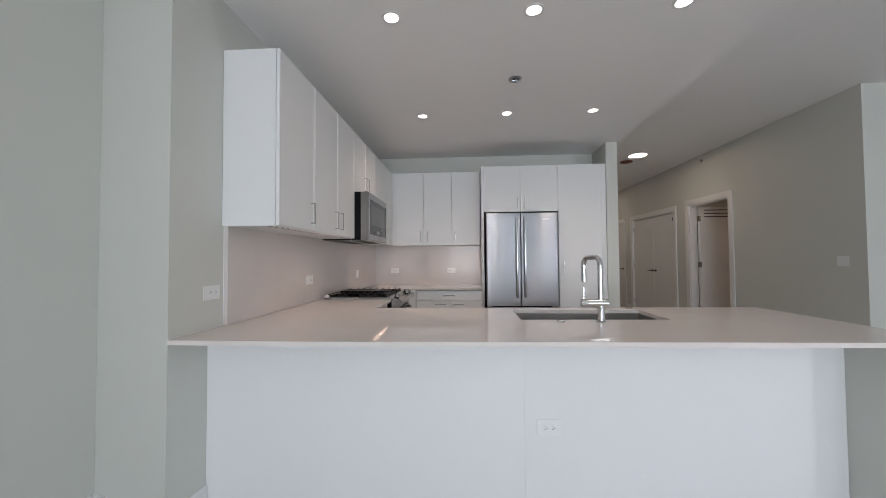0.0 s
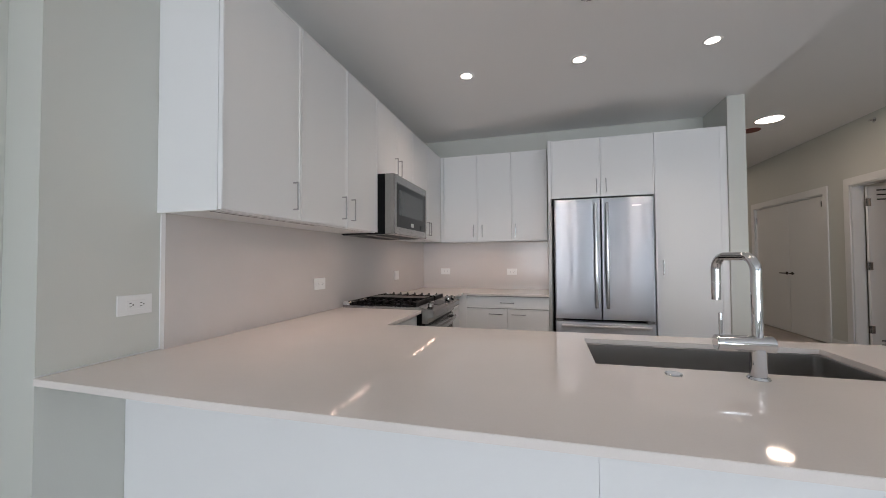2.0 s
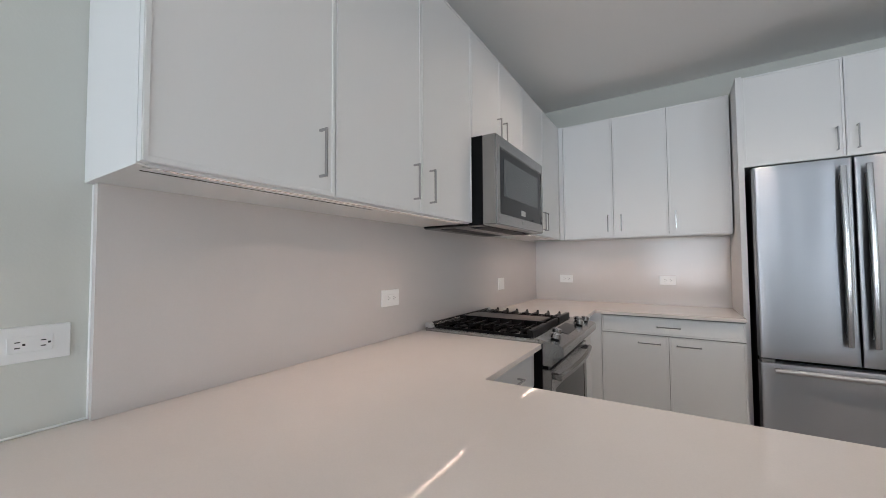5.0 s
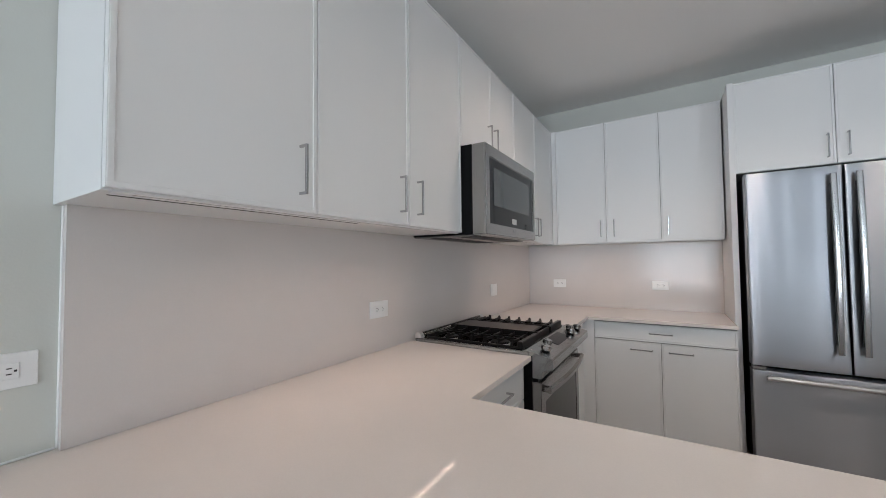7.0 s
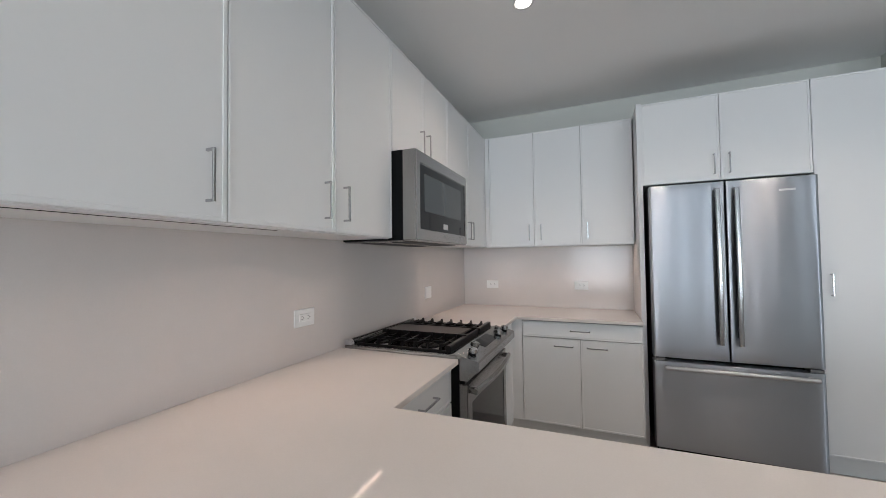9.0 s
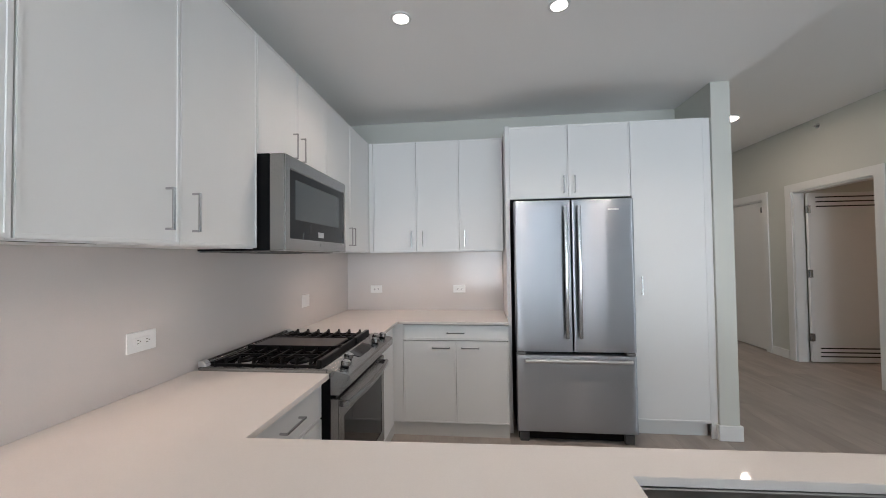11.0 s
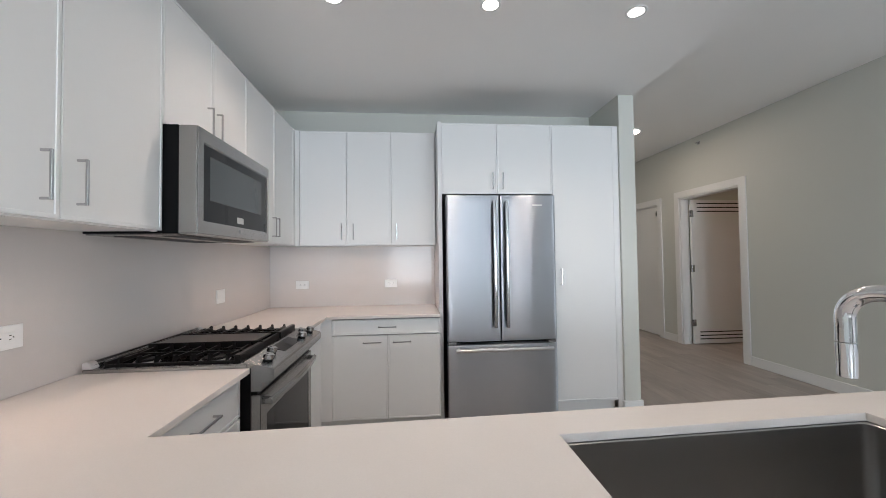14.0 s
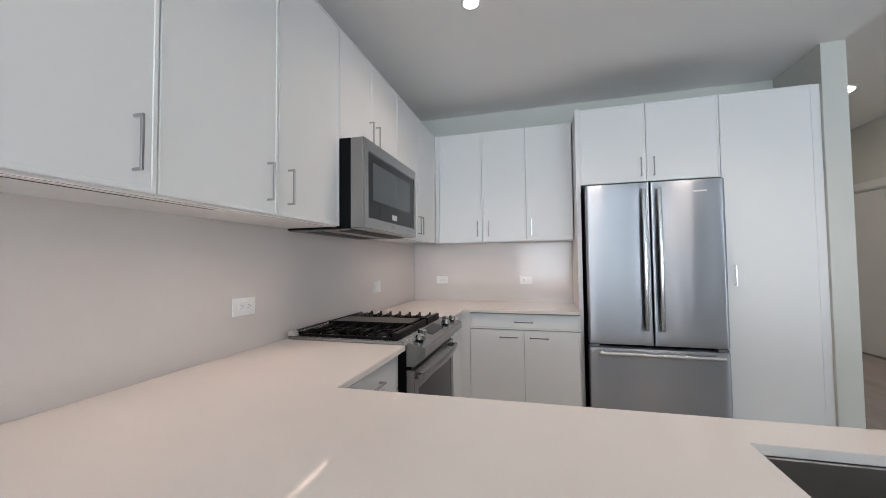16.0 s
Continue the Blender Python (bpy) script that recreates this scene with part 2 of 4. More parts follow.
def arc(c, u, v, r, a0, a1, n=8):
    c, u, v = Vector(c), Vector(u), Vector(v)
    return [c + r * (math.cos(radians(a0 + (a1 - a0) * i / n)) * u + math.sin(radians(a0 + (a1 - a0) * i / n)) * v) for i in range(n + 1)]


def swing(x):
    """How far the peninsula, turned by under two degrees, leaves a line square to the wall."""
    return 0.03 * max(0.0, x + 0.42)


def bowed(bm):
    for v in bm.verts:
        v.co.y += swing(v.co.x)
    return bm


def plate(us, vs, keep, w0, w1, axes="xyz", bevel=0.0, dissolve=True):
    """A slab on a grid of cells, with openings where keep(u, v) is false. axes: where u, v and the thickness w go."""
    bm = bmesh.new()
    order = ["xyz".index(a) for a in axes]

    def at(u, v, w):
        p = [0, 0, 0]
        for k, c in zip(order, (u, v, w)):
            p[k] = c
        return p
    made = {}

    def vert(i, j):
        if (i, j) not in made:
            made[i, j] = bm.verts.new(at(us[i], vs[j], w0))
        return made[i, j]
    for i in range(len(us) - 1):
        for j in range(len(vs) - 1):
            if keep((us[i] + us[i + 1]) / 2, (vs[j] + vs[j + 1]) / 2):
                bm.faces.new((vert(i, j), vert(i + 1, j), vert(i + 1, j + 1), vert(i, j + 1)))
    if dissolve:
        bmesh.ops.dissolve_limit(bm, angle_limit=0.01, verts=bm.verts, edges=bm.edges)
    ex = bmesh.ops.extrude_face_region(bm, geom=bm.faces[:])
    shift = Vector(at(0, 0, w1)) - Vector(at(0, 0, w0))
    bmesh.ops.translate(bm, vec=shift, verts=[g for g in ex["geom"] if isinstance(g, bmesh.types.BMVert)])
    bmesh.ops.recalc_face_normals(bm, faces=bm.faces)
    if bevel:
        sharp = [e for e in bm.edges if len(e.link_faces) == 2 and e.calc_face_angle() > 0.5]
        bmesh.ops.bevel(bm, geom=sharp, offset=bevel, segments=2, affect="EDGES")
    return bm


def facing(side, face, u0, u1, w0, w1, z0, z1):
    """Box limits for a front that faces +x ('E'), -y ('S') or -x ('W'): u along it, w outward from face."""
    if side == "E":
        return (face + w0, face + w1, u0, u1, z0, z1)
    if side == "W":
        return (face - w1, face - w0, u0, u1, z0, z1)
    return (u0, u1, face - w1, face - w0, z0, z1)


def door_slab(side, face, u0, u1, z0, z1, gap=0.0015, thick=0.02, rim=0.0135):
    """A slab front with a narrow stepped rim."""
    bm = box(*facing(side, face, u0 + gap, u1 - gap, -thick, 0, z0 + gap, z1 - gap))
    n = {"E": Vector((1, 0, 0)), "W": Vector((-1, 0, 0)), "S": Vector((0, -1, 0))}[side]
    bmesh.ops.recalc_face_normals(bm, faces=bm.faces)
    front = [f for f in bm.faces if f.normal.dot(n) > 0.9]
    bmesh.ops.bevel(bm, geom=list(front[0].edges), offset=0.002, segments=2, affect="EDGES")
    front = [max((f for f in bm.faces if f.normal.dot(n) > 0.99), key=lambda f: f.calc_area())]
    bmesh.ops.inset_region(bm, faces=front, thickness=rim, depth=0)
    bmesh.ops.inset_region(bm, faces=front, thickness=0.002, depth=-0.0028)
    return bm


def pull(side, face, u, z, length=0.14, upright=True):
    """A square-section bar pull, standing off its front on two feet."""
    s, out, h = 0.0037, 0.031, length / 2
    bm = bmesh.new()
    if upright:
        box(*facing(side, face, u - s, u + s, out - 0.0075, out, z - h, z + h), 0.001, bm)
        for q in (-1, 1):
            c = z + q * (h - s)
            box(*facing(side, face, u - s, u + s, -0.001, out - 0.007, c - s, c + s), 0.001, bm)
    else:
        box(*facing(side, face, u - h, u + h, out - 0.0075, out, z - s, z + s), 0.001, bm)
        for q in (-1, 1):
            c = u + q * (h - s)
            box(*facing(side, face, c - s, c + s, -0.001, out - 0.007, z - s, z + s), 0.001, bm)
    return bm


def front(name, side, face, u0, u1, z0, z1, parent, handle=None):
    """A door or drawer front under a cabinet; handle: (u, z, upright)."""
    d = part(name, door_slab(side, face, u0, u1, z0, z1), WHITE, parent, smooth=True)
    if handle:
        part("handle", pull(side, face, handle[0], handle[1], upright=handle[2]), NICKEL, d, "satin nickel bar handle")
    return d


# ---- plan ----
WALL_W = -1.094        # kitchen's cabinet wall
CHASE_X = -1.60       # wall beside the living area
CHASE_Y, CHASE_IN = 1.405, 1.55   # the slanting wall between living wall and cabinet wall
BACK_Y = 5.074
PIER_X0, PIER_X1, PIER_Y = 2.052, 2.193, 4.553
PANTRY_SIDE = 4.573    # where the pantry meets the pier
HALL_X = 4.36
TURN_Y = 3.82         # where the hall wall turns into the living area
CEIL, HIGH = 2.762, 3.07
HALL_END = 13.0
TOP, SLAB = 0.914, 0.022   # worktop height and thickness


def structure(name, bm, material, label, category):
    return tagged(part(name, bm, material), label, category, kind="structure")


# walls


def prism(corners, z0, z1):
    """An upright block over corners given as (x, y)."""
    bm = bmesh.new()
    low, high = [[bm.verts.new((x, y, z)) for x, y in corners] for z in (z0, z1)]
    bm.faces.new(low)
    bm.faces.new(high)
    for k in range(len(corners)):
        bm.faces.new((low[k], low[(k + 1) % len(corners)], high[(k + 1) % len(corners)], high[k]))
    return bm


structure("wall_cabinets", prism([(WALL_W, CHASE_Y), (WALL_W, BACK_Y + 0.12), (CHASE_X, BACK_Y + 0.12), (CHASE_X, CHASE_IN)], 0, HIGH), PAINT, "light grey painted wall behind the white cabinets", "wall")
structure("wall_left_living", box(CHASE_X - 0.14, CHASE_X - 0.001, LIVING_Y, CHASE_IN + 0.3, 0, HIGH), PAINT, "light grey painted plaster wall of the living area", "wall")
structure("wall_back", box(WALL_W + 0.001, PIER_X0 - 0.001, BACK_Y, BACK_Y + 0.12, 0, HIGH), PAINT, "light grey painted wall behind fridge and cabinets", "wall")
structure("wall_pier", box(PIER_X0, PIER_X1, PIER_Y, HALL_END, 0, HIGH, 0.002), PAINT, "light grey painted wall end between kitchen and hall", "wall")
DOOR = (5.776, 6.80, 2.225)
CLOSET = (7.30, 9.12, 2.20)
FARDOOR = (9.62, 10.5, 2.20)


def hall_keep(y, z):
    return not any(a < y < b and z < t for a, b, t in (DOOR, CLOSET, FARDOOR))


structure("wall_hall", plate([TURN_Y, *DOOR[:2], *CLOSET[:2], *FARDOOR[:2], HALL_END], [0, 2.20, 2.225, HIGH], hall_keep, HALL_X, HALL_X + 0.12, "yzx"), PAINT, "light grey painted hall wall with door openings", "wall")
structure("wall_living_return", box(HALL_X + 0.12, LIVING_X + 0.14, TURN_Y, TURN_Y + 0.12, 0, HIGH), PAINT, "light grey painted wall facing the living area windows", "wall")
structure("wall_right_living", plate([LIVING_Y, *[y for w in ADDED_SIDE_WINDOWS for y in w], TURN_Y - 0.001], [0, 0.1, 2.72, HIGH], lambda y, z: not any(a < y < b and 0.1 < z < 2.72 for a, b in ADDED_SIDE_WINDOWS), LIVING_X, LIVING_X + 0.14, "yzx"), PAINT, "light grey painted side wall of the living area", "wall")
structure("wall_hall_end", box(PIER_X1 + 0.001, HALL_X - 0.001, HALL_END - 0.1, HALL_END, 0, HIGH), PAINT, "light grey painted wall at the end of the hall", "wall")
structure("wall_windows", plate([CHASE_X, *[x for w in WINDOWS for x in w], LIVING_X], [0, 0.1, 2.72, HIGH], lambda x, z: not any(a < x < b and 0.1 < z < 2.72 for a, b in WINDOWS), LIVING_Y - 0.2, LIVING_Y, "xzy"), PAINT, "light grey wall with wide windows", "wall")
structure("wall_bedroom_far", box(6.8, 6.92, 4.0, 9.0, 0, HIGH), PAINT, "light grey painted wall of the side room", "wall")
structure("wall_bedroom_side", box(HALL_X + 0.12, 6.8, 7.0, 7.12, 0, HIGH), PAINT, "light grey painted side wall of the side room", "wall")
structure("wall_closet_back", box(HALL_X + 0.5, HALL_X + 0.6, 7.12, HALL_END, 0, HIGH), PAINT, "light grey painted wall behind the closet doors", "wall")
# ceilings
structure("ceiling_kitchen", box(CHASE_X - 0.14, PIER_X1, LIVING_Y - 0.2, BACK_Y + 0.12, CEIL, CEIL + 0.34), CEILING, "off-white painted dropped kitchen ceiling", "ceiling")
structure("ceiling_hall", box(PIER_X1 + 0.001, 7.0, LIVING_Y - 0.2, HALL_END, HIGH, HIGH + 0.1), CEILING, "off-white painted higher ceiling over the hall", "ceiling")

for k, (a, b) in enumerate(WINDOWS):
    w = thing("window_%d" % (k + 1), ((a + b) / 2, LIVING_Y - 0.1, 0.1), "unseen wide window with a grey metal frame", "window", "living area windows", "structure")
    fr = plate([a, a + 0.06, (a + b) / 2 - 0.03, (a + b) / 2 + 0.03, b - 0.06, b], [0.1, 0.16, 2.66, 2.72], lambda x, z, a=a, b=b: not (0.16 < z < 2.66 and (a + 0.06 < x < (a + b) / 2 - 0.03 or (a + b) / 2 + 0.03 < x < b - 0.06)), LIVING_Y - 0.14, LIVING_Y - 0.08, "xzy")
    part("window_frame", fr, GREY, w)
# frames of the added side-wall windows, out of view
for k, (a, b) in enumerate(ADDED_SIDE_WINDOWS):
    w = thing("window_%d" % (k + 5), (LIVING_X + 0.07, (a + b) / 2, 0.1), "unseen wide window with a grey metal frame", "window", "living area windows", "structure")
    fr = plate([a, a + 0.06, (a + b) / 2 - 0.03, (a + b) / 2 + 0.03, b - 0.06, b], [0.1, 0.16, 2.66, 2.72], lambda y, z, a=a, b=b: not (0.16 < z < 2.66 and (a + 0.06 < y < (a + b) / 2 - 0.03 or (a + b) / 2 + 0.03 < y < b - 0.06)), LIVING_X + 0.05, LIVING_X + 0.1, "yzx")
    part("window_frame", fr, GREY, w)

# baseboards
BB = 0.115


def baseboard(x0, x1, y0, y1):
    bm = box(x0, x1, y0, y1, 0, BB, 0.004)
    return structure("baseboard", bm, TRIM, "white painted baseboard", "baseboard")


baseboard(HALL_X - 0.015, HALL_X - 0.001, TURN_Y, 5.673)
baseboard(HALL_X - 0.015, HALL_X - 0.001, 6.905, 7.195)
baseboard(HALL_X - 0.015, HALL_X - 0.001, 9.225, 9.515)
baseboard(HALL_X - 0.015, LIVING_X, TURN_Y - 0.015, TURN_Y - 0.001)
baseboard(PIER_X0 - 0.016, PIER_X1 + 0.016, PIER_Y - 0.016, PIER_Y - 0.001)
baseboard(PIER_X0 - 0.016, PIER_X0 - 0.001, PIER_Y, PANTRY_SIDE)
baseboard(PIER_X1 + 0.001, PIER_X1 + 0.016, PIER_Y, HALL_END - 0.1)
baseboard(CHASE_X + 0.0, CHASE_X + 0.014, LIVING_Y, CHASE_IN - 0.022)
structure("baseboard", prism([(CHASE_X, CHASE_IN - 0.001), (CHASE_X, CHASE_IN - 0.016), (WALL_W + 0.014, CHASE_Y - 0.02), (WALL_W + 0.014, CHASE_Y - 0.005)], 0, BB), TRIM, "white painted baseboard along the slanting wall", "baseboard")
baseboard(WALL_W + 0.001, WALL_W + 0.015, CHASE_Y, 1.655)


# ---- hall doors ----
def casing(y0, y1, top, name):
    """A flat casing on the hall wall and the jamb lining within its opening."""
    fr = thing(name, (HALL_X, (y0 + y1) / 2, 0), "white painted door frame in the hall wall", "door frame", "hall door frames", "structure")
    w = 0.10
    bm = plate([y0 - w, y0, y1, y1 + w], [0, top, top + w], lambda y, z: not (y0 < y < y1 and z < top), HALL_X - 0.018, HALL_X - 0.0005, "yzx", 0.003)
    part("casing", bm, TRIM, fr, smooth=True)
    bm = bmesh.new()
    box(HALL_X, HALL_X + 0.125, y0 + 0.0005, y0 + 0.018, 0, top - 0.018, 0, bm)
    box(HALL_X, HALL_X + 0.125, y1 - 0.018, y1 - 0.0005, 0, top - 0.018, 0, bm)
    box(HALL_X, HALL_X + 0.125, y0 + 0.0005, y1 - 0.0005, top - 0.018, top - 0.0005, 0, bm)
    part("jamb", bm, TRIM, fr)
    return fr


casing(*DOOR, "door_frame_bedroom")
casing(*CLOSET, "door_frame_closet")
casing(*FARDOOR, "door_frame_far")


def hinge(parent, x, y, z):
    bm = box(x - 0.03, x + 0.004, y - 0.004, y + 0.0, z - 0.05, z + 0.05, 0.001)
    cyl((x, y - 0.008, z - 0.052), (x, y - 0.008, z + 0.052), 0.008, 12, bm)
    box(x, x + 0.035, y - 0.006, y - 0.002, z - 0.05, z + 0.05, 0.001, bm)
    part("hinge", bm, NICKEL, parent, "satin nickel hinge")


door = thing("bedroom_door", (HALL_X + 0.13, DOOR[1] - 0.04, 0), "white door standing open, with grooved lines top and bottom", "door")
LX, LY = HALL_X + 0.13, DOOR[1] - 0.03
bm = box(LX, LX + 0.97, LY - 0.04, LY, 0.015, 2.195, 0.002)
leaf = part("leaf", bm, TRIM, door)
for z in (2.14, 2.08, 2.02, 0.19, 0.137, 0.085):
    part("groove", box(LX + 0.09, LX + 0.88, LY - 0.0415, LY - 0.039, z - 0.008, z + 0.008), SLOT, leaf, "dark grooved line")
for z in (1.985, 1.15, 0.33):
    hinge(door, LX - 0.006, LY - 0.04, z)


def lever(parent, x, y, z, way):
    bm = cyl((x - 0.008, y, z), (x, y, z), 0.026, 20, None, None, 0.002)
    cyl((x - 0.045, y, z), (x - 0.006, y, z), 0.009, 12, bm)
    box(x - 0.052, x - 0.038, y - 0.01 if way > 0 else y - 0.12, y + 0.12 if way > 0 else y + 0.01, z - 0.009, z + 0.009, 0.003, bm)
    part("lever", bm, BRONZE, parent, "dark bronze lever handle")


mid = (CLOSET[0] + CLOSET[1]) / 2 - 0.06
for a, b, way, ly in ((CLOSET[0] + 0.02, mid - 0.002, -1, mid - 0.07), (mid + 0.002, CLOSET[1] - 0.02, 1, mid + 0.07)):
    d = thing("closet_door", (HALL_X + 0.04, (a + b) / 2, 0), "closed white flush closet door in a pair", "door", "closet doors")
    part("leaf", box(HALL_X + 0.02, HALL_X + 0.058, a, b, 0.015, CLOSET[2] - 0.022, 0.002), TRIM, d)
    lever(d, HALL_X + 0.02, ly, 1.0, way)
    hy = a if way < 0 else b
    for z in (1.98, 1.1, 0.25):
        part("hinge", cyl((HALL_X + 0.012, hy, z - 0.045), (HALL_X + 0.012, hy, z + 0.045), 0.008, 12), NICKEL, d, "satin nickel hinge")
    if way < 0:
        part("catch", box(HALL_X + 0.008, HALL_X + 0.02, a + 0.02, a + 0.05, 2.02, 2.1, 0.002), NICKEL, d)
d = thing("hall_door", (HALL_X + 0.04, (FARDOOR[0] + FARDOOR[1]) / 2, 0), "closed white flush door far down the hall", "door")
part("leaf", box(HALL_X + 0.02, HALL_X + 0.058, FARDOOR[0] + 0.02, FARDOOR[1] - 0.02, 0.015, FARDOOR[2] - 0.022, 0.002), TRIM, d)
lever(d, HALL_X + 0.02, FARDOOR[0] + 0.1, 1.0, 1)

# ---- worktops and backsplash ----
CX = -0.416           # front edge of the run along the wall
PEN0, PEN1, PENX = 1.40, 2.529, 2.37
RANGE0, RANGE1 = 3.103, 3.857
BACK_EDGE = 4.408
SPL = 0.027
SINKX, SINKY = (0.600, 1.474), (1.990, 2.40)
bm = plate([WALL_W + 0.001, CX, SINKX[0], SINKX[1], 1.66, 1.8, 1.95, 2.1, 2.24, PENX], [PEN0, SINKY[0], SINKY[1], PEN1, RANGE0 - 0.002],
           lambda x, y: (y < PEN1 or x < CX) and not (SINKX[0] < x < SINKX[1] and SINKY[0] < y < SINKY[1]), TOP - SLAB, TOP, "xyz", 0.0012, False)
tagged(part("peninsula_worktop", bowed(bm), QUARTZ), "polished beige-grey quartz worktop of the peninsula", "worktop")
bm = plate([WALL_W + 0.001, CX, 0.4625], [RANGE1 + 0.002, BACK_EDGE, BACK_Y - 0.001], lambda x, y: y > BACK_EDGE or x < CX, TOP - SLAB, TOP, "xyz", 0.0012)
tagged(part("corner_worktop", bm, QUARTZ), "polished beige-grey quartz worktop in the corner", "worktop")
structure("caulk_bead", box(WALL_W + 0.0005, WALL_W + 0.006, PEN0 + 0.002, 1.778, TOP + 0.0005, TOP + 0.006, 0.002), TRIM, "white caulk bead along wall and worktop", "trim")
sp = thing("backsplash", (WALL_W, 3.4, TOP), "plain beige-grey quartz slab backsplash", "backsplash")
part("slab", box(WALL_W + 0.001, WALL_W + SPL, 1.7815, BACK_Y - SPL - 0.001, TOP + 0.0005, 1.4731, 0.0004), SPLASH, sp)
part("slab", box(WALL_W + 0.001, 0.4625, BACK_Y - SPL, BACK_Y - 0.001, TOP + 0.0005, 1.4731, 0.0004), SPLASH, sp)
part("edge_caulk", box(WALL_W + 0.0005, WALL_W + 0.0045, 1.7785, 1.7850, TOP + 0.0005, 1.472, 0.0015), TRIM, sp, "thin white caulk line")

# ---- base cabinets ----
pen = thing("peninsula_cabinet", (0.5, 2.1, 0), "white panelled kitchen peninsula base under a quartz worktop", "cabinet")
PF, PX1 = 1.66, 2.118
SEAM = 0.565
part("back_panel", bowed(plate([WALL_W + 0.002, -0.42, 0.0, SEAM - 0.0004], [0.0, TOP - SLAB - 0.0005], lambda x, z: True, PF, PF + 0.019, "xzy", 0, False)), WHITE, pen, "", True)
part("back_panel", bowed(plate([SEAM + 0.0004 + (PX1 - SEAM - 0.0004) * k / 10 for k in range(11)], [0.0, TOP - SLAB - 0.0005], lambda x, z: True, PF, PF + 0.019, "xzy", 0, False)), WHITE, pen, "", True)
structure("wall_peninsula_end", box(PX1 + 0.001, PENX - 0.02, PEN0 + 0.02 + swing(PX1), 2.5 + swing(PX1), 0.0, TOP - SLAB - 0.0005, 0.001), PAINT, "low grey painted wall carrying the worktop's end", "wall")
part("plinth", bowed(box(CX - 0.03, PX1 - 0.02, 2.40, 2.42, 0.0, 0.11)), SHADOWGAP, pen)
us = [CX + 0.02, 0.12, 0.58, 1.05, 1.53, PX1 - 0.02]
for a, b in zip(us, us[1:]):
    part("door", box(a + 0.002, b - 0.002, 2.47 + swing((a + b) / 2), 2.49 + swing((a + b) / 2), 0.12, TOP - SLAB - 0.005, 0.002), WHITE, pen)
part("body", bowed(plate([CX - 0.03, SINKX[0] - 0.05, SINKX[1] + 0.05, PX1 - 0.02], [PF + 0.02, 1.94, 2.4695], lambda x, y: not (SINKX[0] - 0.05 < x < SINKX[1] + 0.05 and y > 1.94), 0.112, TOP - SLAB - 0.004)), WHITE, pen)

DF = -0.45            # door faces of the wall run
dc = thing("drawer_cabinet", (-0.77, 2.8, 0), "white drawer cabinet beside the range with bar handles", "cabinet", "base cabinets")
part("body", box(WALL_W + 0.002, DF - 0.021, PEN1 - 0.03, RANGE0 - 0.004, 0.11, TOP - SLAB - 0.001), WHITE, dc)
part("plinth", box(WALL_W + 0.002, DF - 0.07, PEN1 - 0.03, RANGE0 - 0.004, 0, 0.1095), SHADOWGAP, dc)
for z0, z1 in ((0.722, 0.872), (0.425, 0.718), (0.125, 0.421)):
    front("drawer_front", "E", DF, PEN1 - 0.03, RANGE0 - 0.006, z0, z1, dc, (2.83, z1 - 0.062, False))
cc = thing("corner_base_cabinet", (-0.77, 4.3, 0), "white corner base cabinet beside the range", "cabinet", "base cabinets")
part("body", box(WALL_W + 0.002, DF - 0.021, RANGE1 + 0.004, BACK_Y - 0.032, 0.11, TOP - SLAB - 0.001), WHITE, cc)
part("plinth", box(WALL_W + 0.002, DF - 0.012, RANGE1 + 0.004, 4.472, 0, 0.1045), SHADOWGAP, cc)
front("drawer_front", "E", DF, RANGE1 + 0.006, 4.40, 0.762, 0.872, cc)
front("door", "E", DF, RANGE1 + 0.006, 4.40, 0.105, 0.758, cc)
part("filler", box(DF - 0.02, -0.380, 4.440, 4.458, 0.108, TOP - SLAB - 0.001), WHITE, cc)
bc = thing("base_cabinet", (0.05, 4.7, 0), "white base cabinet with one drawer over two doors", "cabinet", "base cabinets")
BF = 4.438
part("body", box(-0.43, 0.4625, BF + 0.021, BACK_Y - 0.032, 0.106, TOP - SLAB - 0.001), GAP_SHADE, bc)
part("plinth", box(DF - 0.0115, 0.4625, BF + 0.018, BF + 0.036, 0, 0.1055), SHADOWGAP, bc)
front("drawer_front", "S", BF, -0.378, 0.4625, 0.760, 0.880, bc, (0.047, 0.822, False))
front("door", "S", BF, -0.378, 0.048, 0.108, 0.756, bc, (-0.070, 0.704, False))
front("door", "S", BF, 0.048, 0.4625, 0.108, 0.756, bc, (0.161, 0.704, False))

# ---- wall cabinets ----
UF, UB, UT = -0.76, 1.472, 2.478
MICRO0, MICRO1 = 3.113, 3.86


def wall_cabinet(side, face, back, u0, u1, z0, z1, doors, label, end_panel=False):
    """doors: (u0, u1, handle u)."""
    mid = (face + back) / 2
    place = (mid, (u0 + u1) / 2, z0) if side == "E" else ((u0 + u1) / 2, mid, z0)
    c = thing("wall_cabinet", place, label, "cabinet", "wall cabinets")
    depth = abs(back - face)
    # back-wall bodies are greyed so their door gaps read as shaded
    part("body", box(*facing(side, face, u0, u1, -depth, -0.0215, z0 + 0.018, z1)), GAP_SHADE if side == "S" else WHITE, c)
    part("bottom_rail", box(*facing(side, face, u0, u1, -0.038, -0.0215, z0 - 0.001, z0 + 0.0178)), WHITE, c)
    part("bottom_board", box(*facing(side, face, u0, u1, -depth, -0.054, z0 + 0.0012, z0 + 0.0178)), WHITE, c)
    for a, b, h in doors:
        front("door", side, face, a, b, z0 + 0.002, z1 - 0.001, c, (h, z0 + 0.12 if z1 - z0 > 0.8 else z0 + 0.128, True))
    return c


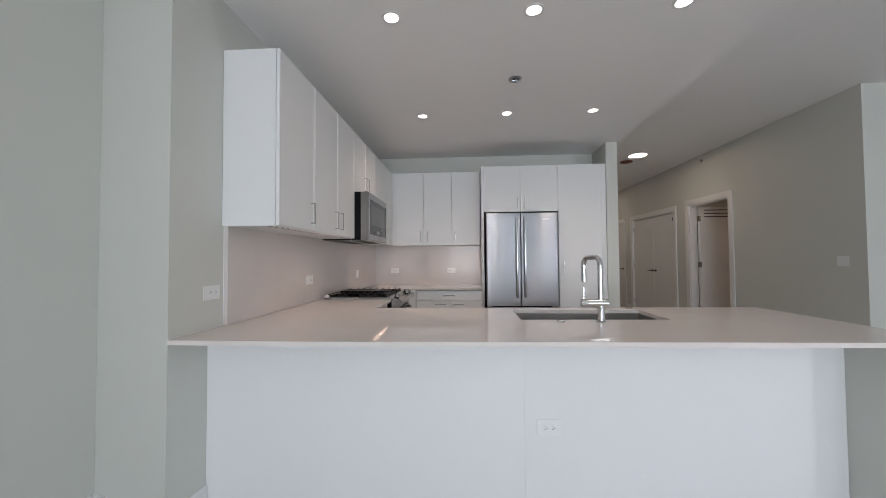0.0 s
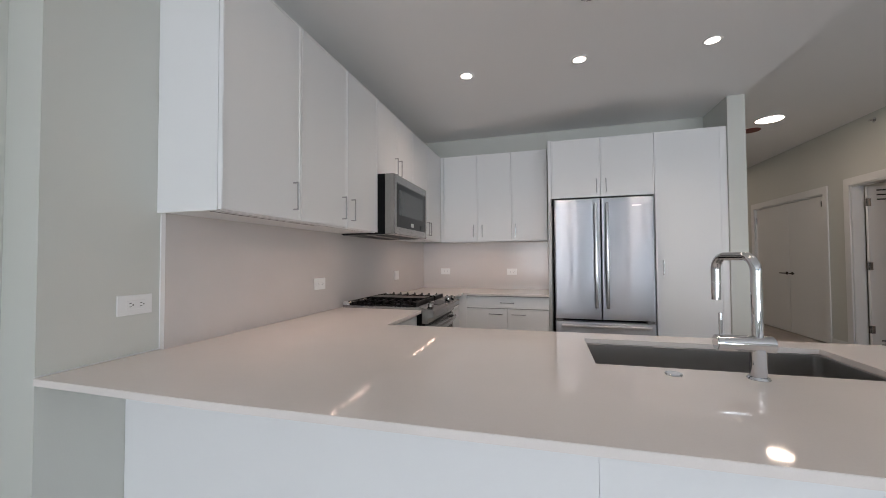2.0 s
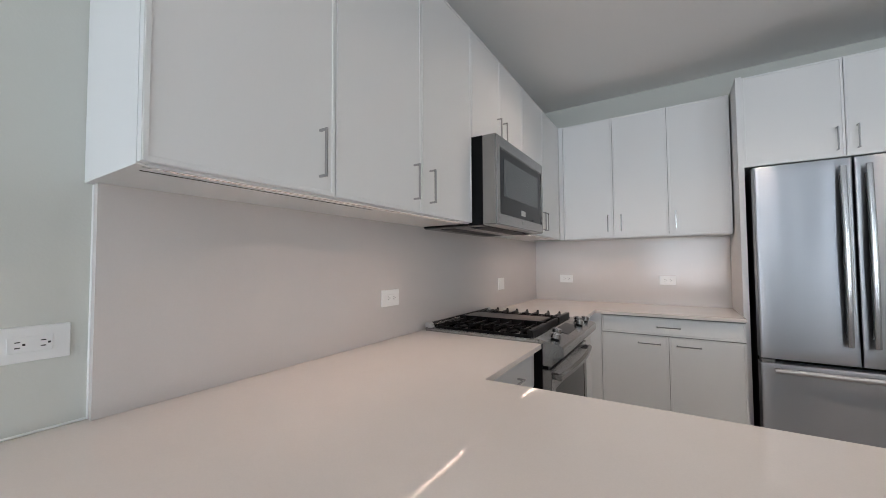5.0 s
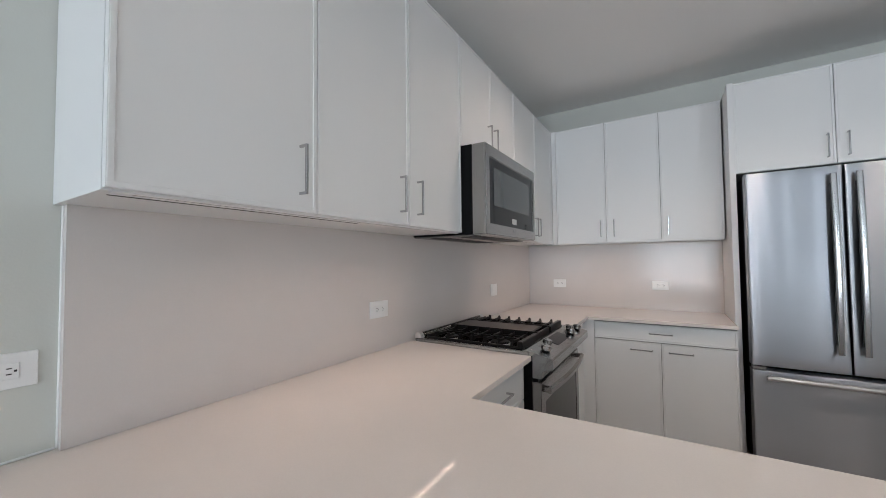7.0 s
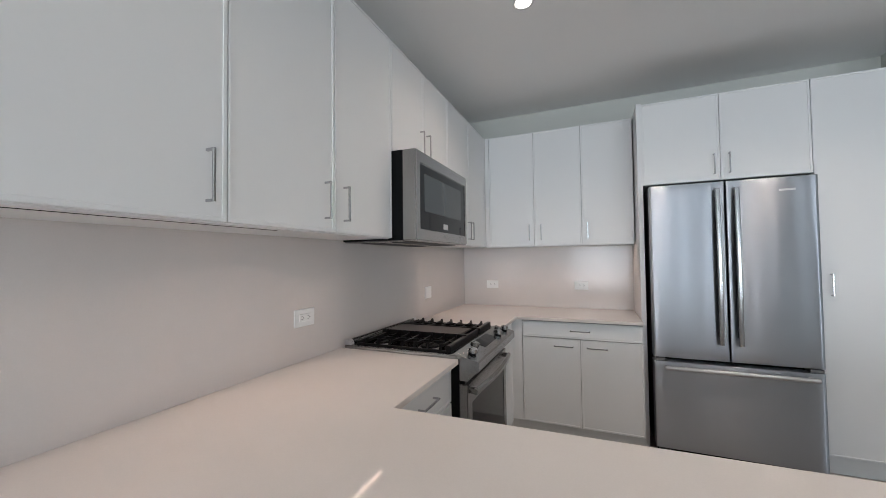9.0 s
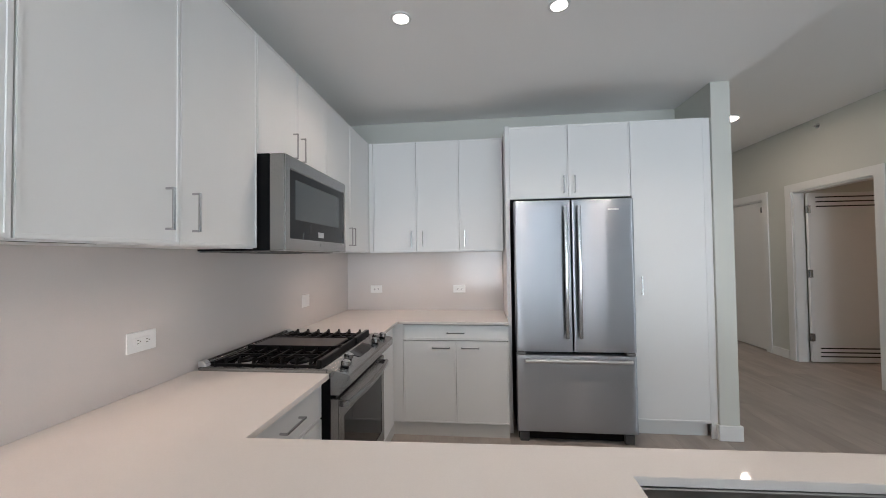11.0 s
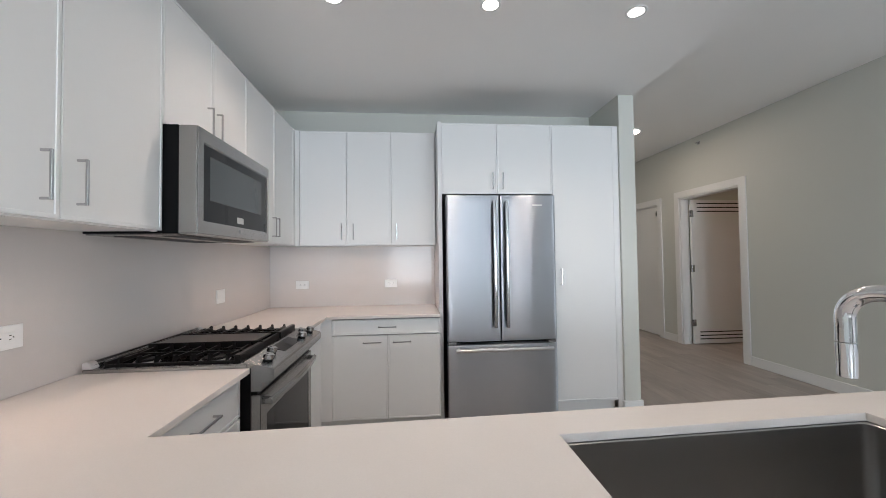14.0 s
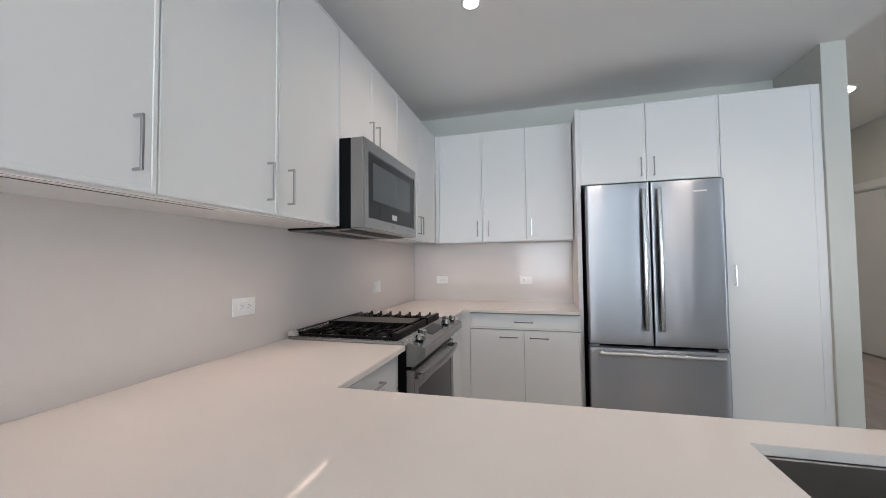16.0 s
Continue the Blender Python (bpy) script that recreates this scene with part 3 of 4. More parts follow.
wc_first = wall_cabinet("E", UF, WALL_W + 0.002, 1.782, 2.236, UB, UT, [(1.764, 2.236, 2.178)], "tall single-door white wall cabinet at the row's open end")
wall_cabinet("E", UF, WALL_W + 0.002, 2.237, 3.111, UB, UT, [(2.237, 2.682, 2.626), (2.682, 3.111, 2.736)], "two-door white wall cabinet with bar handles")
wall_cabinet("E", UF, WALL_W + 0.002, 3.113, 3.858, 1.915, UT, [(3.113, 3.48, 3.435), (3.48, 3.858, 3.52)], "short two-door white wall cabinet over the microwave")
wc_corner = wall_cabinet("E", UF, WALL_W + 0.002, 3.86, 4.74, UB, UT, [(3.86, 4.31, 4.277), (4.31, 4.74, 4.343)], "two-door white wall cabinet in the corner")
UY = 4.78
part("filler", box(UF - 0.02, UF - 0.001, 4.7415, UY - 0.0005, UB + 0.002, UT - 0.001), WHITE, wc_corner)
bw = wall_cabinet("S", UY, BACK_Y - 0.002, -0.757, 0.455, UB, UT, [(-0.722, -0.322, -0.362), (-0.322, 0.066, -0.262), (0.066, 0.455, 0.113)], "three-door white wall cabinet on the back wall")
part("filler", box(-0.758, -0.7235, UY - 0.0, UY + 0.02, UB + 0.002, UT - 0.001), WHITE, bw)
part("side_panel", box(WALL_W + 0.002, UF - 0.0225, 1.764, 1.7815, UB, UT, 0.001), WHITE, wc_first)


def led(x0, x1, y0, y1, label):
    s = thing("under_cabinet_light", ((x0 + x1) / 2, (y0 + y1) / 2, UB + 0.018), label, "light", "under-cabinet lights")
    bm = box(x0 - 0.001, x1 + 0.001, y0, y1, UB + 0.0077, UB + 0.0178)
    if x1 - x0 < y1 - y0:
        box(x0 - 0.0029, x0 - 0.0012, y0, y1, UB + 0.0008, UB + 0.0178, 0, bm)
        box(x1 + 0.0012, x1 + 0.0028, y0, y1, UB + 0.0002, UB + 0.0178, 0, bm)
        # not channel: a dark strip that paints a shadow joint in the bottom board
        box(x0 - 0.033, x0 - 0.031, y0 - 0.03, y1 - 0.6, UB - 0.0004, UB + 0.0011, 0, bm)
    else:
        box(x0, x1, y1 + 0.0012, y1 + 0.0028, UB + 0.0025, UB + 0.0178, 0, bm)
        box(x0, x1, y0 - 0.0028, y0 - 0.0012, UB + 0.0002, UB + 0.0178, 0, bm)
    part("channel", bm, SLOT, s, "dark recessed channel")
    part("diffuser", box(x0, x1, y0 + 0.002, y1 - 0.002, UB + 0.0055, UB + 0.0075), LED, s, "glowing warm white diffuser")


led(-0.811, -0.801, 1.82, 3.08, "thin warm LED strip under the wall cabinets")
led(-0.811, -0.801, 3.88, 4.70, "thin warm LED strip under the corner cabinet")
led(-0.66, 0.43, 4.821, 4.831, "thin warm LED strip under the back cabinet")

# ---- tall unit round the fridge ----
TF, TT = 4.562, 2.490
fc = thing("fridge_cabinet", (0.95, 4.8, 1.888), "two-door white cabinet above the fridge", "cabinet", "tall cabinets")
part("body", box(0.4965, 1.447, TF + 0.0205, BACK_Y - 0.002, 1.888, TT), GAP_SHADE, fc)
part("side_panel", box(0.4635, 0.496, TF - 0.02, BACK_Y - 0.002, 0, TT, 0.001), WHITE, fc, "tall white panel down to the floor")
front("door", "S", TF, 0.497, 0.968, 1.888, TT, fc, (0.929, 1.998, True))
front("door", "S", TF, 0.968, 1.448, 1.888, TT, fc, (1.015, 1.998, True))
pc = thing("pantry_cabinet", (1.75, 4.8, 0), "tall white pantry cabinet beside the fridge", "cabinet", "tall cabinets")
part("body", box(1.448, 2.03, TF + 0.0205, BACK_Y - 0.002, 0.11, TT), WHITE, pc)
part("plinth", box(1.448, 2.0, TF + 0.062, TF + 0.078, 0, 0.1095), TRIM, pc)
front("door", "S", TF, 1.4485, 2.005, 0.125, TT, pc, (1.508, 1.18, True))
part("filler", box(2.0065, 2.0505, TF + 0.012, TF + 0.032, 0.0, TT), WHITE, pc)

# ---- fridge ----
FX0, FX1, FY = 0.518, 1.402, 4.405
fr = thing("fridge", (0.96, 4.7, 0), "stainless french-door fridge with a bottom freezer drawer", "fridge")
part("body", box(FX0 + 0.002, FX1 - 0.002, FY + 0.085, BACK_Y - 0.03, 0.07, 1.855, 0.003), BLACK, fr, "black fridge casing")
fm = (FX0 + FX1) / 2 - 0.015


def steel_front(x0, x1, z0, z1):
    """A folded steel door with rounded edges; the thin sheet is very slightly wavy."""
    n = max(24, int((x1 - x0) / 0.011))
    cols = [(x0, 0.08), (x0, 0.008), (x0 + 0.0023, 0.0023)]
    cols += [(x0 + 0.008 + (x1 - x0 - 0.016) * k / n, 0.0) for k in range(n + 1)]
    cols += [(x1 - 0.0023, 0.0023), (x1, 0.008), (x1, 0.08)]
    rows = [(z0, 0.004), (z0 + 0.001, 0.0012), (z0 + 0.004, 0.0)] + [z0 + 0.004 + (z1 - z0 - 0.008) * k / 18 for k in range(1, 18)] + [(z1 - 0.004, 0.0), (z1 - 0.001, 0.0012), (z1, 0.004)]
    rows = [r if isinstance(r, tuple) else (r, 0.0) for r in rows]
    bm = bmesh.new()
    grid = []
    for z, dz in rows:
        line = []
        for x, d in cols:
            inner = min(1.0, max(0.0, min(x - x0, x1 - x) / 0.04))
            wave = 0.0003 * math.sin(29 * x + 0.9 * math.sin(2.3 * z) + 0.7) + 0.00012 * math.sin(67 * x + 0.8 * math.sin(3.1 * z + 1)) + 0.0009 * math.sin(4.1 * z + 3 * x)
            line.append(bm.verts.new((x, FY + max(d, dz) + inner * wave if d < 0.07 else FY + d, z)))
        grid.append(line)
    for a, b in zip(grid, grid[1:]):
        for k in range(len(cols) - 1):
            bm.faces.new((a[k], a[k + 1], b[k + 1], b[k]))
    for line in (grid[0], grid[-1]):
        bm.faces.new([bm.verts.new(v.co) for v in line])
    bm.faces.new([bm.verts.new(p) for p in ((x0, FY + 0.08, z0), (x1, FY + 0.08, z0), (x1, FY + 0.08, z1), (x0, FY + 0.08, z1))])
    return bm


def bar_sweep(x, half, deep, line):
    """A flat bar along (y, z) points: half its width in x, deep in y behind its front."""
    bm = bmesh.new()
    rows = [[bm.verts.new(p) for p in ((x - half, y + 0.003, z), (x - half * 0.6, y, z), (x + half * 0.6, y, z), (x + half, y + 0.003, z), (x + half, y + deep, z), (x - half, y + deep, z))] for y, z in line]
    for a, b in zip(rows, rows[1:]):
        for k in range(6):
            bm.faces.new((a[k], a[(k + 1) % 6], b[(k + 1) % 6], b[k]))
    bm.faces.new(rows[0])
    bm.faces.new(rows[-1])
    return bm


for x0, x1, hx in ((FX0, fm - 0.003, fm - 0.05), (fm + 0.003, FX1, fm + 0.05)):
    d = part("door", steel_front(x0, x1, 0.69, 1.85), STEEL, fr, "brushed stainless door", True)
    bow = [(FY - 0.042 - 0.014 * math.sin(math.pi * k / 14), 0.80 + 1.0 * k / 14) for k in range(15)]
    h = part("handle", bar_sweep(hx, 0.0125, 0.010, bow), FRIDGE_BAR, d, "bowed stainless handle", True)
    part("grip_back", bar_sweep(hx, 0.0095, 0.030, [(y + 0.0105, z) for y, z in bow[1:-1]]), BLACK, h, "black inner side of the handle")
    for k in (1, -2):
        part("bracket", box(hx - 0.008, hx + 0.008, bow[k][0] + 0.008, FY + 0.002, bow[k][1] - 0.025, bow[k][1] + 0.025, 0.002), BLACK, h)
d = part("freezer_drawer", steel_front(FX0, FX1, 0.085, 0.662), STEEL, fr, "brushed stainless freezer drawer", True)
hb = tube([(FX0 + 0.06, FY - 0.05, 0.632), (FX1 - 0.05, FY - 0.05, 0.632)], 0.0135, 14)
for q in (FX0 + 0.085, FX1 - 0.075):
    cyl((q, FY - 0.045, 0.632), (q, FY + 0.004, 0.632), 0.009, 12, hb)
part("handle", hb, SILVER, d, "round stainless bar handle", True)
part("hinge_cover", box(FX0 + 0.005, FX0 + 0.07, FY + 0.004, FY + 0.07, 0.665, 0.685, 0.003), GREY, fr)
part("hinge_cover", box(FX1 - 0.07, FX1 - 0.005, FY + 0.004, FY + 0.07, 0.665, 0.685, 0.003), GREY, fr)
part("badge", box(1.215, 1.295, FY - 0.0015, FY + 0.0005, 1.764, 1.776, 0.0005), PLASTIC, fr, "small bright badge")
for q in (FX0 + 0.02, FX1 - 0.09):
    part("foot", box(q, q + 0.07, FY + 0.02, FY + 0.11, 0.0, 0.07, 0.006), FOOT, fr, "dark grey plastic foot")
part("grille", box(FX0 + 0.012, FX1 - 0.012, FY + 0.05, FY + 0.06, 0.012, 0.0845), BLACK, fr, "black base grille")

# ---- range ----
def prism_x(profile, y0, y1):
    """A block with an (x, z) profile, from y0 to y1, its edges eased."""
    bm = bmesh.new()
    ends = [[bm.verts.new((x, y, z)) for x, z in profile] for y in (y0, y1)]
    bm.faces.new(ends[0])
    bm.faces.new(ends[1])
    n = len(profile)
    for k in range(n):
        bm.faces.new((ends[0][k], ends[0][(k + 1) % n], ends[1][(k + 1) % n], ends[1][k]))
    bmesh.ops.recalc_face_normals(bm, faces=bm.faces)
    bmesh.ops.bevel(bm, geom=bm.edges[:], offset=0.003, segments=2, affect="EDGES", clamp_overlap=True)
    return bm


ra = thing("range", (-0.75, 3.48, 0), "stainless slide-in gas range with black grates", "range")
RX0, RXF = -1.042, -0.43
OF = -0.376          # face of the oven door
part("body", box(RX0 + 0.01, OF - 0.04, RANGE0 + 0.004, RANGE1 - 0.004, 0.06, 0.912), BLACK, ra, "black range casing")
rim = plate([RX0, RX0 + 0.035, RXF - 0.035, RXF + 0.005], [RANGE0 - 0.008, RANGE0 + 0.02, RANGE1 - 0.02, RANGE1 + 0.008], lambda x, y: not (RX0 + 0.035 < x < RXF - 0.035 and RANGE0 + 0.02 < y < RANGE1 - 0.02), 0.9145, 0.932, "xyz", 0.003)
ct = part("cooktop_rim", rim, STEEL_Y, ra, "stainless cooktop rim", True)
part("cooktop_pan", box(RX0 + 0.034, RXF - 0.034, RANGE0 + 0.019, RANGE1 - 0.019, 0.912, 0.918), PAN, ra)
part("rear_rail", box(RX0 + 0.001, RX0 + 0.034, RANGE0 - 0.006, RANGE1 + 0.006, 0.930, 0.957, 0.011, None, 3), STEEL_Y, ra, "raised stainless back rail", True)
for q in (RANGE0 - 0.007, RANGE1 - 0.029):
    part("rail_end", prism_x([(RX0 - 0.002, 0.929), (RX0 - 0.002, 0.956), (RX0 + 0.016, 0.961), (RX0 + 0.03, 0.953), (RX0 + 0.04, 0.9325)], q, q + 0.036), SILVER, ra, "sloping satin rail end", True)
# control panel: a wedge with a sloping top
bm = bmesh.new()
prof = [(-0.462, 0.93), (-0.462, 0.915), (-0.41, 0.915), (-0.41, 0.82), (-0.372, 0.82), (-0.366, 0.856), (-0.326, 0.862), (-0.32, 0.868), (-0.32, 0.904), (-0.326, 0.911), (-0.44, 0.938)]
ends = [[bm.verts.new((x, y, z)) for x, z in prof] for y in (RANGE0 - 0.004, RANGE1 + 0.004)]
bm.faces.new(ends[0])
bm.faces.new(ends[1])
for k in range(len(prof)):
    bm.faces.new((ends[0][k], ends[0][(k + 1) % len(prof)], ends[1][(k + 1) % len(prof)], ends[1][k]))
cp = part("control_panel", bm, STEEL_Y, ra, "sloping stainless control panel")
SL = math.atan2(0.027, 0.114)
nrm = Vector((math.sin(SL), 0, math.cos(SL)))


def on_panel(x, y):
    return Vector((x, y, 0.938 - (x + 0.44) * math.tan(SL)))


for x, y in ((-0.377, 3.185), (-0.40, 3.285), (-0.372, 3.65), (-0.395, 3.73), (-0.372, 3.80)):
    p = on_panel(x, y)
    kb = part("knob", cyl(p + nrm * 0.0065, p + nrm * 0.027, 0.0225, 32, None, 0.0215, 0.0025), KNOB, ra, "round stainless knob", True)
    part("skirt", cyl(p - nrm * 0.002, p + nrm * 0.0063, 0.0195, 28), BLACK, kb, "dark recessed skirt", True)
    tip = box(-0.0155, -0.004, -0.0012, 0.0012, 0.0, 0.0012)
    tip.transform(Matrix.Translation(p + nrm * 0.027) @ Matrix.Rotation(SL, 4, "Y"))
    part("pointer", tip, SLOT, kb, "thin dark pointer line")
p0, p1 = on_panel(-0.41, 3.35), on_panel(-0.38, 3.59)
bm = box(-0.035, 0.035, -0.12, 0.12, -0.001, 0.0015)
bm.transform(Matrix.Translation((p0 + p1) / 2) @ Matrix.Rotation(SL, 4, "Y"))
part("display", bm, GLASS, ra, "black glass display")
od = part("oven_door", plate([RANGE0 + 0.006, RANGE0 + 0.07, RANGE1 - 0.07, RANGE1 - 0.006], [0.26, 0.34, 0.70, 0.80], lambda y, z: not (RANGE0 + 0.07 < y < RANGE1 - 0.07 and 0.34 < z < 0.70), OF - 0.039, OF, "yzx", 0.003), STEEL_Y, ra, "stainless oven door", True)
part("window", box(OF - 0.03, OF - 0.002, RANGE0 + 0.0705, RANGE1 - 0.0705, 0.3405, 0.6995), GLASS, od, "dark reflective oven glass")
hpts = [(OF + 0.03 + 0.022 * math.sin(math.pi * k / 16), RANGE0 + 0.03 + 0.694 * k / 16, 0.765) for k in range(17)]
bm = bmesh.new()
for a, b in zip(hpts, hpts[1:]):
    vs = []
    for x, y, z in (a, b):
        vs.append([bm.verts.new((x + dx, y, z + dz)) for dx, dz in ((-0.01, -0.012), (0.006, -0.012), (0.008, 0.006), (-0.006, 0.016))])
    for k in range(4):
        bm.faces.new((vs[0][k], vs[0][(k + 1) % 4], vs[1][(k + 1) % 4], vs[1][k]))
    if a is hpts[0]:
        bm.faces.new(vs[0])
    if b is hpts[-1]:
        bm.faces.new(vs[1])
bmesh.ops.remove_doubles(bm, verts=bm.verts, dist=0.0005)
for q in (RANGE0 + 0.045, RANGE1 - 0.045):
    box(OF - 0.002, OF + 0.034, q - 0.012, q + 0.012, 0.755, 0.778, 0.002, bm)
part("handle", bm, STEEL_Y, od, "bowed stainless handle", True)
part("storage_drawer", box(OF - 0.039, OF - 0.002, RANGE0 + 0.006, RANGE1 - 0.006, 0.075, 0.252, 0.003), STEEL_Y, ra, "stainless bottom drawer")
part("vent_gap", box(-0.43, -0.39, RANGE0 + 0.006, RANGE1 - 0.006, 0.801, 0.8195), BLACK, ra)


def burner(x, y, r):
    bm = cyl((x, y, 0.918), (x, y, 0.926), r * 1.25, 28, None, r * 1.1)
    b = part("burner", bm, ALU, ra, "cast aluminium burner ring", True)
    part("cap", cyl((x, y, 0.926), (x, y, 0.935), r, 28, None, r * 0.9, 0.002), IRON, b, "black burner cap", True)


for x, y, r in ((-0.90, 3.235, 0.04), (-0.62, 3.235, 0.05), (-0.90, 3.725, 0.035), (-0.62, 3.725, 0.045), (-0.76, 3.48, 0.05)):
    burner(x, y, r)


def grate(y0, y1, label):
    g = thing("grate", (-0.76, (y0 + y1) / 2, 0.918), label, "grate", "range grates")
    x0, x1, zt = -0.988, -0.472, 0.956
    bm = bmesh.new()
    for y in (y0, y1 - 0.012):
        box(x0, x1, y, y + 0.012, 0.927, 0.941, 0.003, bm)
    box(x0, x0 + 0.014, y0, y1, 0.927, zt - 0.004, 0.003, bm)
    box(x0 + 0.02, x1 - 0.03, (y0 + y1) / 2 - 0.005, (y0 + y1) / 2 + 0.005, zt - 0.010, zt, 0.002, bm)
    for x in (x0 + 0.002, (x0 + x1) / 2, x1 - 0.016):
        for y in (y0 + 0.001, y1 - 0.013):
            box(x, x + 0.012, y, y + 0.010, 0.918, 0.928, 0.002, bm)
    box(x1 - 0.02, x1 + 0.006, y0, y1, 0.926, zt + 0.007, 0.004, bm)
    part("frame", bm, IRON, g)
    for k in range(7):
        x = x0 + 0.05 + (x1 - x0 - 0.1) * k / 6
        reach = 0.085 if k in (1, 5) else 0.115
        for s, ye in ((1, y0), (-1, y1)):
            b = bmesh.new()
            q = [(ye + s * 0.001, 0.930), (ye + s * 0.012, zt + 0.009), (ye + s * 0.022, zt + 0.012), (ye + s * 0.034, zt + 0.003), (ye + s * reach, zt + 0.001), (ye + s * reach, zt - 0.009), (ye + s * 0.03, zt - 0.009), (ye + s * 0.012, 0.930)]
            l = [[b.verts.new((x + d, y, z)) for y, z in q] for d in (-0.004, 0.004)]
            b.faces.new(l[0])
            b.faces.new(l[1])
            for i in range(len(q)):
                b.faces.new((l[0][i], l[0][(i + 1) % len(q)], l[1][(i + 1) % len(q)], l[1][i]))
            part("finger", b, IRON, g)
    return g


grate(3.127, 3.366, "black cast-iron grate over two burners")
grate(3.594, 3.833, "black cast-iron grate beside the griddle")
gr = thing("griddle", (-0.76, 3.48, 0.918), "dark flat griddle plate between the grates", "griddle", "range grates")
part("plate", plate([-0.97, -0.955, -0.525, -0.51], [3.372, 3.387, 3.573, 3.588], lambda x, y: True, 0.955, 0.964, "xyz", 0.003), GRIDDLE, gr, "", True)
bm = bmesh.new()
for y in (3.370, 3.578):
    box(-0.988, -0.472, y, y + 0.012, 0.935, 0.968, 0.003, bm)
for x in (-0.988, -0.484):
    box(x, x + 0.012, 3.370, 3.59, 0.918, 0.962, 0.003, bm)
part("frame", bm, IRON, gr)

# ---- microwave ----
mw = thing("microwave", (-0.85, 3.48, 1.458), "stainless over-the-range microwave under a wall cabinet", "microwave")
MZ0, MZ1 = 1.458, 1.914
part("body", box(WALL_W + SPL + 0.002, -0.705, MICRO0 + 0.004, MICRO1 - 0.004, MZ0 + 0.006, MZ1 - 0.001, 0.002), BLACK, mw, "black casing")
md = part("door", plate([MICRO0 + 0.002, MICRO0 + 0.05, MICRO1 - 0.04, MICRO1 - 0.002], [MZ0 + 0.004, MZ0 + 0.062, MZ1 - 0.066, MZ1 - 0.002], lambda y, z: not (MICRO0 + 0.05 < y < MICRO1 - 0.04 and MZ0 + 0.062 < z < MZ1 - 0.066), -0.704, -0.628, "yzx", 0.005), STEEL_MW, mw, "brushed stainless front", True)
part("window", box(-0.67, -0.632, MICRO0 + 0.055, MICRO1 - 0.0405, MZ0 + 0.0625, MZ1 - 0.0665), GLASS, md, "black glass front")
part("mesh_window", box(-0.633, -0.6305, MICRO0 + 0.10, MICRO1 - 0.105, MZ0 + 0.155, MZ1 - 0.108, 0.001), SCREEN, md, "dim grey window")
part("badge", box(-0.629, -0.6265, 3.475, 3.487, MZ0 + 0.03, MZ0 + 0.047, 0.0005), GREY, md, "small dark badge")
part("sticker", box(-0.6325, -0.6312, 3.462, 3.53, MZ0 + 0.08, MZ0 + 0.11), GREY_LABEL, md, "small grey label")
part("base_plate", box(WALL_W + SPL + 0.01, -0.71, MICRO0 + 0.01, MICRO1 - 0.01, MZ0 + 0.0005, MZ0 + 0.0055), STEEL_Y, mw, "stainless underside")
for x in (-0.99, -0.80):
    part("vent", box(x, x + 0.09, MICRO0 + 0.06, MICRO1 - 0.06, MZ0 - 0.002, MZ0 + 0.0003), SLOT, mw, "dark vent filter")

# ---- sink and tap ----
sk = thing("sink", (1.06, 2.25, 0.66), "undermounted stainless sink with tight corners", "sink")
SZ = 0.665
bm = bmesh.new()


def rounded(x0, x1, y0, y1, r, z, n=6):
    out = []
    for cx, cy, a in ((x1 - r, y1 - r, 0), (x0 + r, y1 - r, 90), (x0 + r, y0 + r, 180), (x1 - r, y0 + r, 270)):
        for k in range(n + 1):
            t = radians(a + 90 * k / n)
            out.append((cx + r * math.cos(t), cy + r * math.sin(t), z))
    return out


LIP = TOP - SLAB - 0.0015
loops = [rounded(SINKX[0] - 0.028, SINKX[1] + 0.028, SINKY[0] - 0.028, SINKY[1] + 0.028, 0.02, LIP),
         rounded(SINKX[0] + 0.003, SINKX[1] - 0.003, SINKY[0] + 0.003, SINKY[1] - 0.003, 0.026, LIP),
         rounded(SINKX[0] + 0.005, SINKX[1] - 0.005, SINKY[0] + 0.005, SINKY[1] - 0.005, 0.026, LIP - 0.002),
         rounded(SINKX[0] + 0.005, SINKX[1] - 0.005, SINKY[0] + 0.005, SINKY[1] - 0.005, 0.026, SZ + 0.016),
         rounded(SINKX[0] + 0.010, SINKX[1] - 0.010, SINKY[0] + 0.010, SINKY[1] - 0.010, 0.026, SZ + 0.004),
         rounded(SINKX[0] + 0.020, SINKX[1] - 0.020, SINKY[0] + 0.020, SINKY[1] - 0.020, 0.024, SZ)]
rings = [[bm.verts.new(p) for p in l] for l in loops]
for a, b in zip(rings, rings[1:]):
    for k in range(len(a)):
        bm.faces.new((a[k], a[(k + 1) % len(a)], b[(k + 1) % len(a)], b[k]))
bm.faces.new(rings[-1])
part("basin", bowed(bm), SINK, sk, "", True)
part("drain", cyl((1.06, 2.3, SZ), (1.06, 2.3, SZ + 0.004), 0.055, 32, None, 0.05), CHROME, sk, "round chrome drain", True)

FXY = Vector((1.047, 1.972))
tap = thing("tap", (FXY.x, FXY.y, TOP), "tall chrome kitchen tap with a squared spout", "tap")
part("flange", cyl((FXY.x, FXY.y, TOP), (FXY.x, FXY.y, TOP + 0.008), 0.03, 28, None, 0.026, 0.002), CHROME, tap, "", True)
part("lower_body", cyl((FXY.x, FXY.y, TOP + 0.008), (FXY.x, FXY.y, TOP + 0.10), 0.0215, 28), CHROME, tap, "", True)
bm = cyl((FXY.x - 0.11, FXY.y, TOP + 0.104), (FXY.x + 0.04, FXY.y, TOP + 0.104), 0.0245, 28, None, None, 0.003)
